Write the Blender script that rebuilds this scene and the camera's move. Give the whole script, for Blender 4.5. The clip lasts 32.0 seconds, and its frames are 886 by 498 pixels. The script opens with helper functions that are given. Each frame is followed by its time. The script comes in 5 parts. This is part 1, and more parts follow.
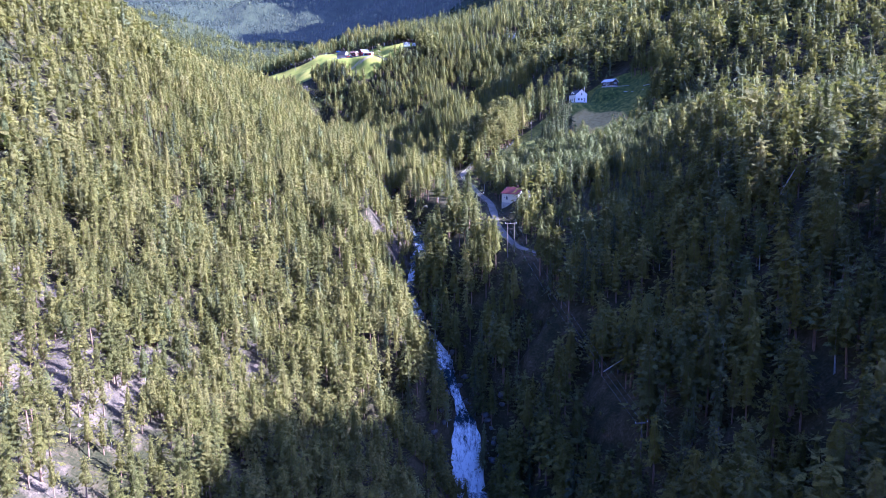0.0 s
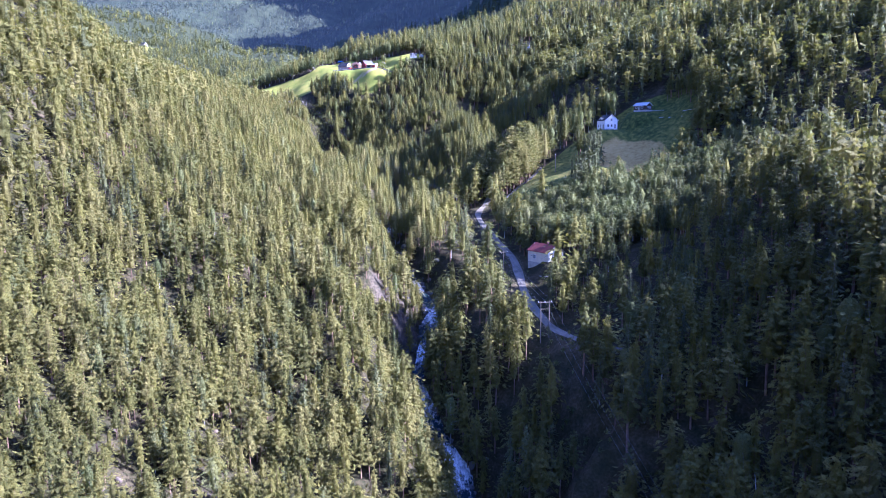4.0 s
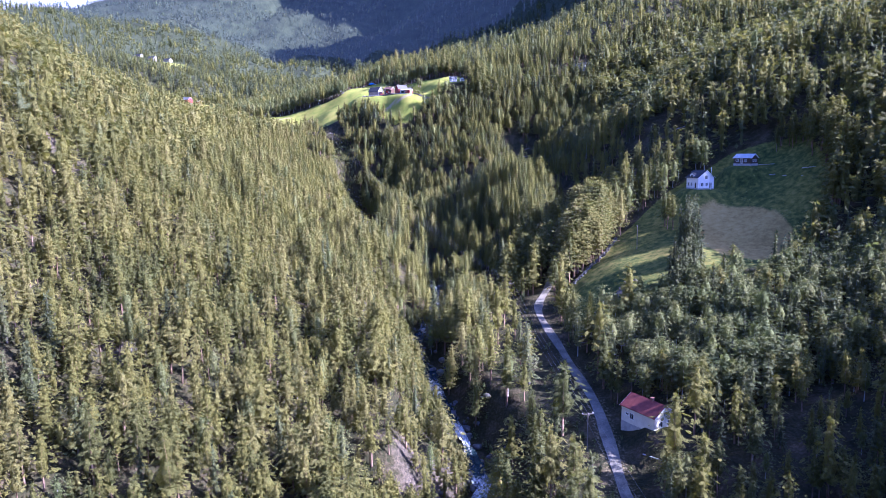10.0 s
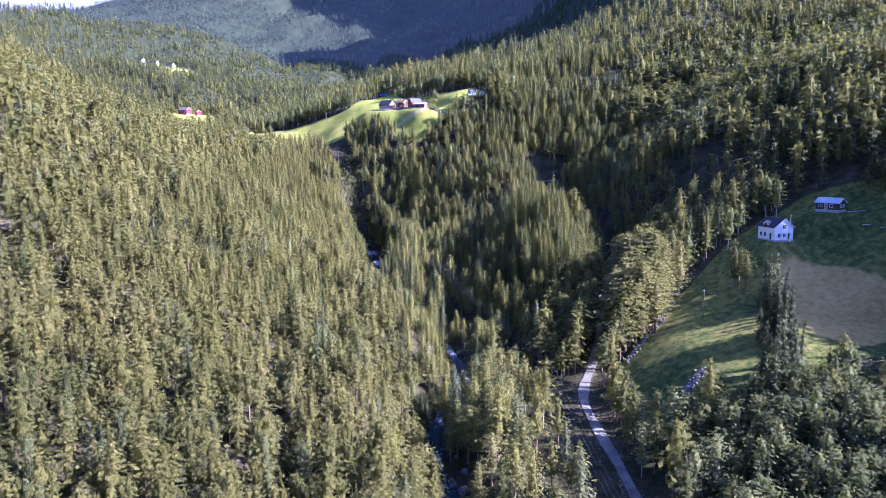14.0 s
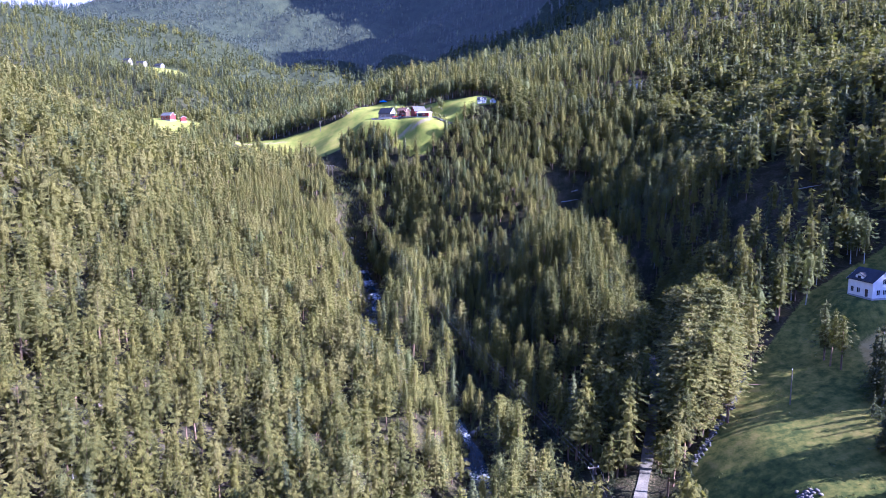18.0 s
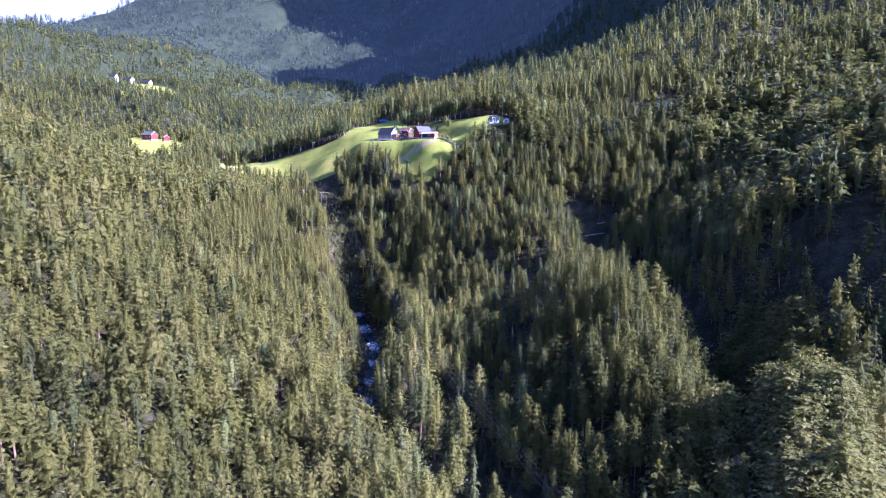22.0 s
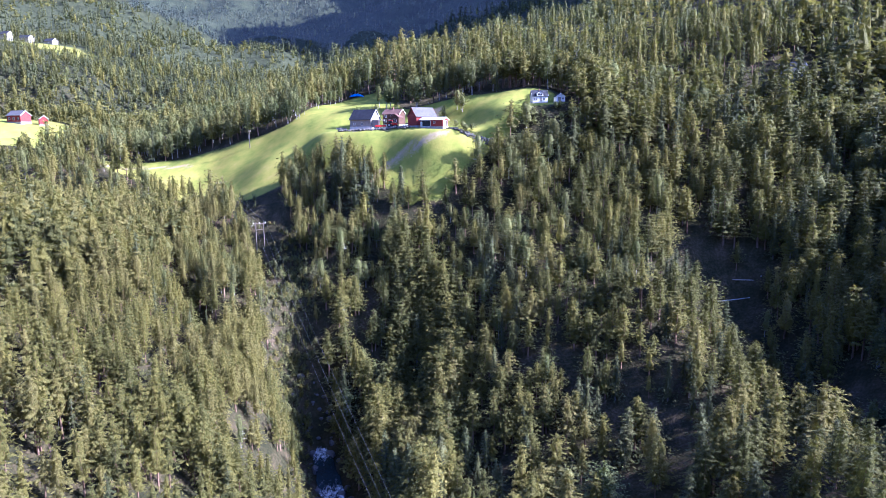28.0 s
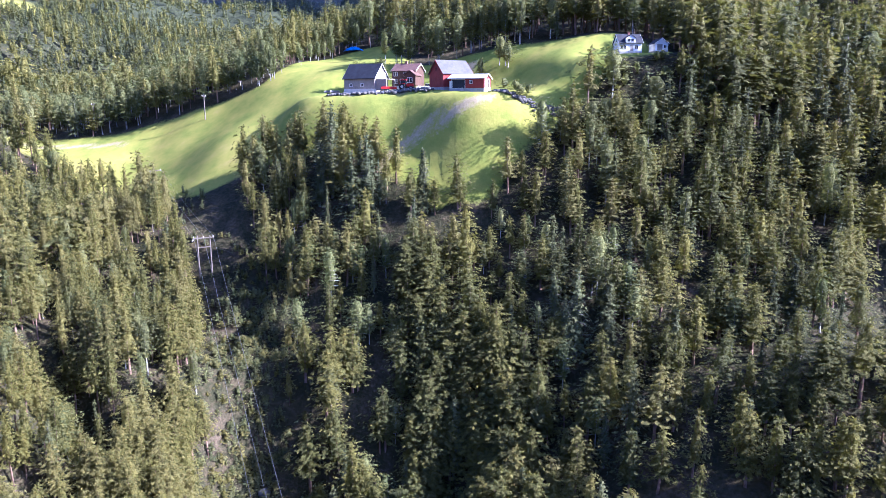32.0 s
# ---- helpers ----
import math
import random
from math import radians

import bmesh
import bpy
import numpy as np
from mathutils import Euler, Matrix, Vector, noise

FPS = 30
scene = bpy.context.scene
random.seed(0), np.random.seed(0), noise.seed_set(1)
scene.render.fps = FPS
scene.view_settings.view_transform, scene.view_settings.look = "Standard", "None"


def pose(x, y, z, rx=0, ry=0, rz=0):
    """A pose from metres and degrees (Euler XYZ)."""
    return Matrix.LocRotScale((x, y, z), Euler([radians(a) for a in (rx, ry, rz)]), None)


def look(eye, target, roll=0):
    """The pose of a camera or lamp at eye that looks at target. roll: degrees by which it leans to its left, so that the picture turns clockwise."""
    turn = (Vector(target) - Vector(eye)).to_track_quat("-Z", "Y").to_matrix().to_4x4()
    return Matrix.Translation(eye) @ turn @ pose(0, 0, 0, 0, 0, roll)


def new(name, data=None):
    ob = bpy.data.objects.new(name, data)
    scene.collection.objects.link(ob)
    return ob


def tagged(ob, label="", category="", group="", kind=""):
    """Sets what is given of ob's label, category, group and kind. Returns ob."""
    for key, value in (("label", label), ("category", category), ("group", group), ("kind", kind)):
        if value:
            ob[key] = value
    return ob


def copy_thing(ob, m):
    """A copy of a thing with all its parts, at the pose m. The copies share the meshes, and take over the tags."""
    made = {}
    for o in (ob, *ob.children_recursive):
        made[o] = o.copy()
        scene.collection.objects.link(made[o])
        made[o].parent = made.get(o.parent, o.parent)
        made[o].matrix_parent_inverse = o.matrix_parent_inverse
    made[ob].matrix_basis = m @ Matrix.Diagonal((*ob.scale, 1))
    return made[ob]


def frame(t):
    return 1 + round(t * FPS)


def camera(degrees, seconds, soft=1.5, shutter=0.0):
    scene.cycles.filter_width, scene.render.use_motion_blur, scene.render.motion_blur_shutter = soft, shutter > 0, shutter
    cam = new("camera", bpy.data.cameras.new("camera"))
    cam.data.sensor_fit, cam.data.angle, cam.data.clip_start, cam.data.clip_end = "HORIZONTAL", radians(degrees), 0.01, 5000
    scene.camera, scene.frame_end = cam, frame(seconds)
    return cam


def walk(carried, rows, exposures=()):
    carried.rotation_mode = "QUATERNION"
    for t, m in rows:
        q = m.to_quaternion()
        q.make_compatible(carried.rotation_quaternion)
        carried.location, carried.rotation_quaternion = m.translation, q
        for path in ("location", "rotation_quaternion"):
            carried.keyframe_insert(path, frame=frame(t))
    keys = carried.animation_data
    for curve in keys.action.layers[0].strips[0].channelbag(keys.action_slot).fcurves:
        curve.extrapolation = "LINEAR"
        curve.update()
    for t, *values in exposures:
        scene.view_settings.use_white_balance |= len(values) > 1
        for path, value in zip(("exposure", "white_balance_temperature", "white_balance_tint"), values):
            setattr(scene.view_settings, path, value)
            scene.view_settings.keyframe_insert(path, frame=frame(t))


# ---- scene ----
cam = camera(66.0, 32.0, soft=0.7)
PATH = [  # seconds, place, turn
    (0, 3.73, -73.07, -24.69, 81.75, 0.91, -1.24),
    (0.5, 3.46, -67.44, -22.56, 81.71, 0.90, -1.19),
    (1, 3.15, -61.70, -20.42, 81.67, 0.87, -1.16),
    (1.5, 2.82, -55.86, -18.27, 81.63, 0.81, -1.14),
    (2, 2.48, -49.94, -16.12, 81.60, 0.79, -1.11),
    (2.5, 2.15, -43.95, -14.00, 81.60, 0.78, -1.09),
    (3, 1.83, -37.86, -11.93, 81.62, 0.77, -1.07),
    (3.5, 1.52, -31.63, -9.92, 81.67, 0.76, -0.99),
    (5.5, 0.30, -6.36, -1.91, 81.94, 0.64, -0.30),
    (6, -0.01, -0.08, 0.25, 81.97, 0.63, -0.10),
    (6.5, -0.33, 6.13, 2.66, 81.95, 0.65, 0.11),
    (7, -0.65, 12.30, 5.17, 81.90, 0.70, 0.36),
    (7.5, -0.93, 18.42, 7.64, 81.87, 0.75, 0.62),
    (8, -1.18, 24.53, 9.98, 81.85, 0.79, 0.91),
    (8.5, -1.37, 30.67, 12.17, 81.84, 0.82, 1.23),
    (9, -1.54, 36.89, 14.23, 81.87, 0.87, 1.59),
    (9.5, -1.77, 43.18, 16.21, 81.89, 0.89, 1.93),
    (10, -2.13, 49.47, 18.17, 81.89, 0.86, 2.23),
    (10.5, -2.63, 55.72, 20.13, 81.88, 0.82, 2.47),
    (11, -3.19, 61.92, 22.06, 81.87, 0.81, 2.66),
    (11.5, -3.77, 68.10, 23.93, 81.89, 0.81, 2.84),
    (12, -4.38, 74.28, 25.74, 81.93, 0.78, 3.01),
    (12.5, -5.04, 80.45, 27.53, 81.92, 0.71, 3.16),
    (13, -5.74, 86.56, 29.26, 81.90, 0.64, 3.24),
    (13.5, -6.46, 92.58, 30.90, 81.88, 0.57, 3.26),
    (14, -7.18, 98.55, 32.42, 81.85, 0.52, 3.27),
    (14.5, -7.92, 104.54, 33.76, 81.84, 0.49, 3.27),
    (16.5, -10.88, 128.71, 38.60, 81.85, 0.32, 3.29),
    (17, -11.59, 134.79, 39.68, 81.84, 0.29, 3.31),
    (17.5, -12.30, 140.89, 40.57, 81.82, 0.26, 3.33),
    (18, -13.12, 146.93, 41.25, 81.83, 0.20, 3.34),
    (18.5, -14.09, 152.88, 41.77, 81.87, 0.11, 3.30),
    (19, -15.12, 158.76, 42.19, 81.91, 0.03, 3.25),
    (19.5, -16.12, 164.65, 42.57, 81.96, -0.02, 3.23),
    (20, -17.03, 170.59, 42.91, 82.07, -0.06, 3.24),
    (20.5, -17.92, 176.61, 43.19, 82.25, -0.09, 3.26),
    (21, -18.83, 182.63, 43.42, 82.47, -0.10, 3.26),
    (21.5, -19.76, 188.51, 43.64, 82.88, -0.11, 3.24),
    (22, -20.72, 194.12, 43.87, 83.52, -0.16, 3.21),
    (22.5, -21.69, 199.51, 44.12, 84.23, -0.24, 3.16),
    (23, -22.72, 204.96, 44.42, 84.83, -0.30, 3.11),
    (23.5, -24.05, 211.22, 44.92, 85.12, -0.39, 3.05),
    (24, -25.99, 219.42, 45.89, 85.04, -0.42, 2.77),
    (24.5, -28.51, 230.41, 47.43, 84.60, -0.24, 2.13),
    (25, -31.22, 244.17, 49.30, 83.98, 0.04, 1.45),
    (25.5, -33.67, 259.92, 51.16, 83.37, 0.18, 1.09),
    (27.5, -42.16, 325.38, 58.12, 81.04, 0.28, 0.64),
    (28, -43.72, 340.22, 59.51, 80.53, 0.28, 0.71),
    (28.5, -44.66, 352.64, 60.28, 80.13, 0.30, 1.03),
    (29, -45.59, 363.48, 60.42, 79.90, 0.30, 1.34),
    (29.5, -46.96, 373.41, 60.09, 79.83, 0.25, 1.45),
    (30, -48.74, 382.72, 59.53, 79.79, 0.17, 1.42),
    (30.5, -50.56, 391.55, 59.00, 79.60, 0.11, 1.30),
    (31, -52.12, 399.98, 58.63, 79.24, 0.06, 1.03),
    (31.5, -53.35, 408.13, 58.42, 78.78, 0.03, 0.73),
    (32, -54.36, 416.15, 58.32, 78.24, 0.03, 0.49),
]
walk(cam, [(r[0], pose(*r[1:])) for r in PATH], exposures=((0, 2.87, 3960, 46), (6, 2.69, 3960, 47), (12, 2.49, 4060, 50), (18, 2.43, 4010, 48), (24, 2.27, 4010, 46), (30, 2.51, 4060, 43), (32, 2.51, 4060, 43)))

# ---- world, sun, exposure ----
SUN_AZ, SUN_EL = 98.0, 31.5      # degrees: to the right of +y, above the horizon
world = bpy.data.worlds.new("world")
scene.world = world
world.use_nodes = True
wn, wl = world.node_tree.nodes, world.node_tree.links
sky = wn.new("ShaderNodeTexSky")
sky.sky_type, sky.sun_disc = "NISHITA", False
sky.sun_elevation, sky.sun_rotation = radians(SUN_EL), radians(SUN_AZ)
sky.air_density, sky.dust_density, sky.ozone_density = 1.0, 3.0, 2.0
wl.new(sky.outputs[0], wn["Background"].inputs[0])
wn["Background"].inputs[1].default_value = 0.05
sun_data = bpy.data.lights.new("sun", "SUN")
sun_data.energy, sun_data.angle, sun_data.color = 5.0, radians(0.6), (1.0, 0.785, 0.40)
sun = new("sun", sun_data)
sa, se = radians(SUN_AZ), radians(SUN_EL)
sun.matrix_world = look((math.sin(sa) * math.cos(se) * 900, math.cos(sa) * math.cos(se) * 900, math.sin(se) * 900), (0, 0, 0))

# ---- lie of the land ----
NET_X = np.array([-600, -300, -200, -140, -100, -60, -20, 20, 60, 100, 150, 250, 500.0])
# Columns 250 and 500 up to y=190 are unseen, set to shape shadows.
LOWER = {
    -120: (330, 110, 40, -5, -40, -80, -112, -118, -95, -60, -20, 60, 190),
    20: (330, 114, 48, 3, -42, -72, -99, -104, -83, -44, -20, 96, 195),
    60: (330, 115, 50, 5, -42, -70, -95, -100, -80, -40, -20, 34, 150),
    135: (330, 125, 60, 15, -34, -58, -72, -72, -60, -31, -17, 26, 112),
    190: (330, 135, 75, 30, -16, -35, -54, -55, -46, -32, -12, 22, 105),
    260: (330, 145, 86, 34, -2, -24, -42, -44, -28, -22, 6, 48, 122),
    340: (310, 122, 68, 24, 0, -22, -38, -26, -14, 1, 28, 72, 140),
    430: (240, 98, 50, 22, 2, -16, -21, 7, 18, 35, 60, 90, 146),
    470: (215, 96, 48, 27, 6, -22, -15, 5, 17, 37, 61, 90, 148),
}
UPPER = {
    510: (200, 92, 45, 30, 16, -18, 10, 22, 18, 40, 64, 92, 150),
    540: (180, 78, 42, 30, 18, 20, 27, 31, 31, 46, 68, 96, 156),
    556: (172, 70, 38, 30, 30, 41, 45, 44, 43, 51, 71, 100, 162),
    575: (165, 62, 35, 32, 42, 57, 65, 61, 56, 61, 76, 104, 168),
    640: (150, 52, 50, 58, 70, 78, 82, 86, 90, 95, 106, 132, 195),
    760: (180, 64, 64, 74, 84, 92, 100, 107, 115, 126, 143, 184, 280),
    880: (188, 98, 88, 92, 101, 107, 116, 122, 130, 143, 166, 214, 320),
    1010: (204, 114, 100, 100, 98, 102, 108, 116, 126, 142, 170, 226, 360),
}
NET = {**LOWER, **UPPER}
NET_Y = np.array(sorted(NET), float)
NET_Z = np.array([NET[int(k)] for k in NET_Y], float)
RIVER = np.array([(30, -300, -165), (26, -60, -138), (20, 40, -128), (16, 90, -123), (14, 109, -121), (13, 117, -104), (11.5, 127, -100.5),
                  (9, 137, -96.5), (4, 149, -90), (0, 157, -86), (-5, 174, -78), (-3, 190, -72), (1, 208, -65), (-4, 226, -60),
                  (-13, 246, -53.5), (-20, 268, -49), (-21, 283, -46), (-13, 304, -41), (-15, 322, -39), (-22, 340, -37), (-40, 362, -35), (-56, 389, -32), (-60, 430, -31.5), (-63, 465, -30), (-71, 488, -27), (-78, 508, -24), (-82, 524, -21)], float)


HOLLOW = np.array([(44, 352, 0), (46, 395, 0), (40, 450, 0), (34, 500, 0), (30, 535, 0)], float)


def slopes(x, z):
    """Tangents of a smooth curve through rows of heights z at x, with no overshoot."""
    h = np.diff(x)
    d = np.diff(z, axis=-1) / h
    m = np.zeros_like(z)
    a, b = d[..., :-1], d[..., 1:]
    same = (a * b) > 0
    w1, w2 = 2 * h[1:] + h[:-1], h[1:] + 2 * h[:-1]
    m[..., 1:-1] = np.where(same, (w1 + w2) / np.where(same, w1 / np.where(same, a, 1) + w2 / np.where(same, b, 1), 1), 0)
    m[..., 0], m[..., -1] = d[..., 0], d[..., -1]
    return m


def curve(x, z, m, q):
    """Heights at q of the curves z with tangents m; straight on past both ends."""
    i = np.clip(np.searchsorted(x, q) - 1, 0, len(x) - 2)
    h = x[i + 1] - x[i]
    t = np.clip((q - x[i]) / h, 0, 1)
    v = ((2 * t**3 - 3 * t**2 + 1) * z[..., i] + (t**3 - 2 * t**2 + t) * h * m[..., i]
         + (3 * t**2 - 2 * t**3) * z[..., i + 1] + (t**3 - t**2) * h * m[..., i + 1])
    return v + m[..., :1] * np.minimum(q - x[0], 0) + m[..., -1:] * np.maximum(q - x[-1], 0)


NET_M = slopes(NET_X, NET_Z)


def wobble(x, y, size, seed):
    """Smooth noise of about -1..1 over the plan, from sums of turned waves."""
    rng = np.random.default_rng(seed)
    v = np.zeros(np.broadcast(x, y).shape)
    for k in range(7):
        a, p, s = rng.uniform(0, 6.28), rng.uniform(0, 6.28), size * rng.uniform(0.6, 1.7)
        v = v + np.sin((x * np.cos(a) + y * np.sin(a)) * 6.283 / s + p + 1.3 * np.sin((x * np.sin(a) - y * np.cos(a)) * 4.1 / s + 2 * p))
    return v / 3.2


def along(line, x, y):
    """Distance in plan to a line of points, and the line's height at the nearest place."""
    best = np.full(np.broadcast(x, y).shape, 1e9)
    high = np.zeros_like(best)
    for (ax, ay, az), (bx, by, bz) in zip(line[:-1], line[1:]):
        dx, dy = bx - ax, by - ay
        t = np.clip(((x - ax) * dx + (y - ay) * dy) / (dx * dx + dy * dy), 0, 1)
        d = np.hypot(x - ax - t * dx, y - ay - t * dy)
        near = d < best
        best, high = np.where(near, d, best), np.where(near, az + t * (bz - az), high)
    return best, high


def step(a, b, v):
    t = np.clip((v - a) / (b - a), 0, 1)
    return t * t * (3 - 2 * t)


def bump(x, y, cx, cy, rx, ry, turn=0.0):
    c, s = math.cos(turn), math.sin(turn)
    u, v = (x - cx) * c + (y - cy) * s, -(x - cx) * s + (y - cy) * c
    return np.exp(-(u / rx) ** 2 - (v / ry) ** 2)


def land(x, y):
    """Height of the land before the gorge and the road are cut."""
    x, y = np.broadcast_arrays(np.asarray(x, float), np.asarray(y, float))
    shape = x.shape
    x, y = x.ravel(), y.ravel()
    rows = curve(NET_X, NET_Z, NET_M, np.clip(x, -620, 520))        # one height a row of the net
    rows = rows.T                                                    # places, rows
    m = slopes(NET_Y, rows)
    i = np.clip(np.searchsorted(NET_Y, y) - 1, 0, len(NET_Y) - 2)
    k = np.arange(len(x))
    h = NET_Y[i + 1] - NET_Y[i]
    t = np.clip((y - NET_Y[i]) / h, 0, 1)
    z = ((2 * t**3 - 3 * t**2 + 1) * rows[k, i] + (t**3 - 2 * t**2 + t) * h * m[k, i]
         + (3 * t**2 - 2 * t**3) * rows[k, i + 1] + (t**3 - t**2) * h * m[k, i + 1])
    z = z + np.minimum(y + 120, 0) * 0.12 + 0.10 * np.clip(y - 1010, 0, 900)
    z = z + 0.04 * np.clip(y - 1010, 0, 550) * (1 - step(1500, 2200, y)) * (1 - step(-330, -60, x))
    far = step(700, 1500, y)
    z = z + 400 * bump(x, y, -700, 2450, 480, 560) + 180 * bump(x, y, -1900, 3300, 700, 700)
    z = z + 860 * bump(x, y, 600, 2000, 640, 560, 0.35)
    z = z + 330 * bump(x, y, -330, 2450, 300, 450) + 9 * bump(x, y, -270, 704, 42, 34)
    # The 250 m hill and 7 m crest are added to cast shade.
    z = z + 250 * bump(x, y, 540, 1190, 190, 150) - 26 * bump(x, y, -262, 815, 46, 60) + 7 * bump(x, y, 108, 182, 16, 34)
    z = z + step(600, 740, y) * 6 * wobble(x, y, 150, 7)
    hollow, _ = along(HOLLOW, x, y)
    z = z - 17.0 * np.exp(-(hollow / 16.0) ** 2) * step(335, 375, y) * (1 - step(520, 545, y))
    z = z - 18.0 * bump(x, y, 58, 398, 19, 21)          # side gully behind the grove
    z = z + wobble(x, y, 70, 3) * (1.6 + 5 * far) + wobble(x, y, 24, 4) * 0.7 + far * 16 * wobble(x, y, 260, 5)
    return z.reshape(shape)



# road: plan line and the land it lies on
ROAD_XY = [(50, 146), (44, 150), (36, 161), (32.5, 172), (30, 186), (30, 203), (30, 224), (27.5, 245), (25, 262),
           (22, 284), (22.5, 293), (26.5, 305), (31, 319), (36, 338), (40, 358), (42, 368)]


def smooth_line(points, steps):
    """A soft curve through plan points."""
    p = [Vector(q) for q in points]
    p = [2 * p[0] - p[1]] + p + [2 * p[-1] - p[-2]]
    out = []
    for a, b, c, d in zip(p, p[1:], p[2:], p[3:]):
        for k in range(steps):
            t = k / steps
            out.append(0.5 * (2 * b + (c - a) * t + (2 * a - 5 * b + 4 * c - d) * t * t + (3 * b - a - 3 * c + d) * t**3))
    out.append(p[-2])
    return out


road_line = smooth_line(ROAD_XY, 4)
rx, ry = np.array([p.x for p in road_line]), np.array([p.y for p in road_line])
rz = land(rx, ry)
for _ in range(6):
    rz[1:-1] = (rz[:-2] + 2 * rz[1:-1] + rz[2:]) / 4
ROAD = np.stack([rx, ry, rz], -1)
LINE_LOW = np.array([(46, 58, 0), (31.5, 158, 0), (24.5, 201, 0), (12, 294, 0)], float)
POWER_CUT = np.array([(12, 294, 0), (-103.5, 550, 0), (-118, 576, 0)], float)
FIELD_LOWER = [(33, 262), (32, 296), (50, 318), (70, 338), (84, 352), (112, 358), (138, 345), (132, 310), (106, 276), (89, 271), (72, 264), (57, 257)]
FIELD_FARM = [(-195, 632), (-164, 606), (-136, 586), (-112, 574), (-98, 575), (-80, 574), (-66, 561), (-56, 554), (-46, 554), (-40, 559),
              (-28, 566), (-18, 571), (-5, 573), (-7, 587), (-26, 595), (-44, 602), (-60, 609), (-70, 630), (-78, 656), (-95, 646), (-108, 618), (-150, 626)]
FIELD_HAY = [(84, 324), (96, 326), (107, 317), (112, 306), (112, 294), (105, 282), (93, 277), (84, 284), (80, 304)]
FIELD_WEST = [(-298, 714), (-282, 680), (-258, 662), (-236, 668), (-234, 696), (-252, 720), (-282, 726)]
FIELD_FAR = [(-462, 966), (-432, 942), (-388, 938), (-358, 950), (-376, 974), (-430, 984)]



def inside(poly, x, y):
    """Signed distance in plan to a polygon's edge, positive within."""
    best = np.full(np.broadcast(x, y).shape, 1e9)
    odd = np.zeros(best.shape, bool)
    for (ax, ay), (bx, by) in zip(poly, poly[1:] + poly[:1]):
        dx, dy = bx - ax, by - ay
        t = np.clip(((x - ax) * dx + (y - ay) * dy) / (dx * dx + dy * dy), 0, 1)
        best = np.minimum(best, np.hypot(x - ax - t * dx, y - ay - t * dy))
        cross = (ay > y) != (by > y)
        odd ^= cross & (x < (bx - ax) * (y - ay) / (by - ay if by != ay else 1e-9) + ax)
    return np.where(odd, best, -best)


TERRACES = [(np.array(p, float), a, b) for p, a, b in (
    ([(-82, 591, 61.0), (-72, 588, 61.4), (-63, 589, 62.6), (-52, 581, 62.2), (-46, 574, 61.6)], 6.0, 19.0),
    ([(-18, 577, 69.8), (-6, 577, 70.2)], 5.0, 11.0), ([(92, 336, 1.4), (93, 339, 1.6)], 5.5, 14.0),
    ([(111, 341, 10.6), (114, 339, 10.6)], 4.5, 11.0), ([(37, 208, -45.6), (42, 202, -45.4)], 5.0, 11.0))]


def ground_height(x, y):
    """Height of the ground: the land with the gorge and the roadbed cut in."""
    x, y = np.broadcast_arrays(np.asarray(x, float), np.asarray(y, float))
    z = land(x, y)
    d, zr = along(RIVER, x, y)
    west = x < np.interp(y, RIVER[:, 1], RIVER[:, 0])
    z = z + 9.0 * west * np.exp(-((d - 17) / 13.0) ** 2) * step(120, 165, y) * (1 - step(330, 390, y))   # lip of the gorge
    steep = 1.45 + 0.5 * wobble(x, y, 26, 6) 
    cut = zr - 1.0 + np.where(d < 4.2, 0.04 * d, 0.17 + (d - 4.2) * np.clip(steep, 0.9, 3.0)) + 70 * step(508, 560, y)
    z = np.minimum(z, cut)
    cliff = bump(x, y, -62, 66, 26, 30)
    z = z + cliff * (1.8 * np.round(1.6 * wobble(x, y, 22, 14)) / 1.6 + 1.3 * wobble(x, y, 8, 15))
    crag = step(0, 12, d) * (1 - step(26, 60, d)) * step(0.25, 0.6, wobble(x, y, 45, 11))
    z = z + crag * (2.2 * wobble(x, y, 13, 8) + 1.2 * wobble(x, y, 7, 9))
    for line, flat, soft in TERRACES:
        d, zr = along(line, x, y)
        k = 1 - step(flat, soft, d)
        z = z * (1 - k) + zr * k
    d, zr = along(ROAD, x, y)
    k = 1 - step(2.6, 8.5, d)
    return z * (1 - k) + (zr - 0.22) * k


def lift(x, y):
    return float(ground_height(np.array([x]), np.array([y]))[0])


# ---- materials ----
def material(name, rough=0.85):
    m = bpy.data.materials.new(name)
    m.use_nodes = True
    n = m.node_tree.nodes
    b = n["Principled BSDF"]
    b.inputs["Roughness"].default_value = rough
    b.inputs["Specular IOR Level"].default_value = 0.25
    return m, n, m.node_tree.links, b


def noise_node(n, l, scale, detail=4.0, coords="Object", rough=0.55, stretch=None):
    tc = n.new("ShaderNodeTexCoord")
    t = n.new("ShaderNodeTexNoise")
    t.inputs["Scale"].default_value, t.inputs["Detail"].default_value, t.inputs["Roughness"].default_value = scale, detail, rough
    if stretch:
        mp = n.new("ShaderNodeMapping")
        mp.inputs["Scale"].default_value = stretch
        l.new(tc.outputs[coords], mp.inputs[0])
        l.new(mp.outputs[0], t.inputs[0])
    else:
        l.new(tc.outputs[coords], t.inputs[0])
    return t


def ramp(n, l, source, stops):
    r = n.new("ShaderNodeValToRGB")
    e = r.color_ramp.elements
    while len(e) < len(stops):
        e.new(0.5)
    for k, (p, c) in zip(e, stops):
        k.position, k.color = p, (*c, 1)
    l.new(source, r.inputs[0])
    return r


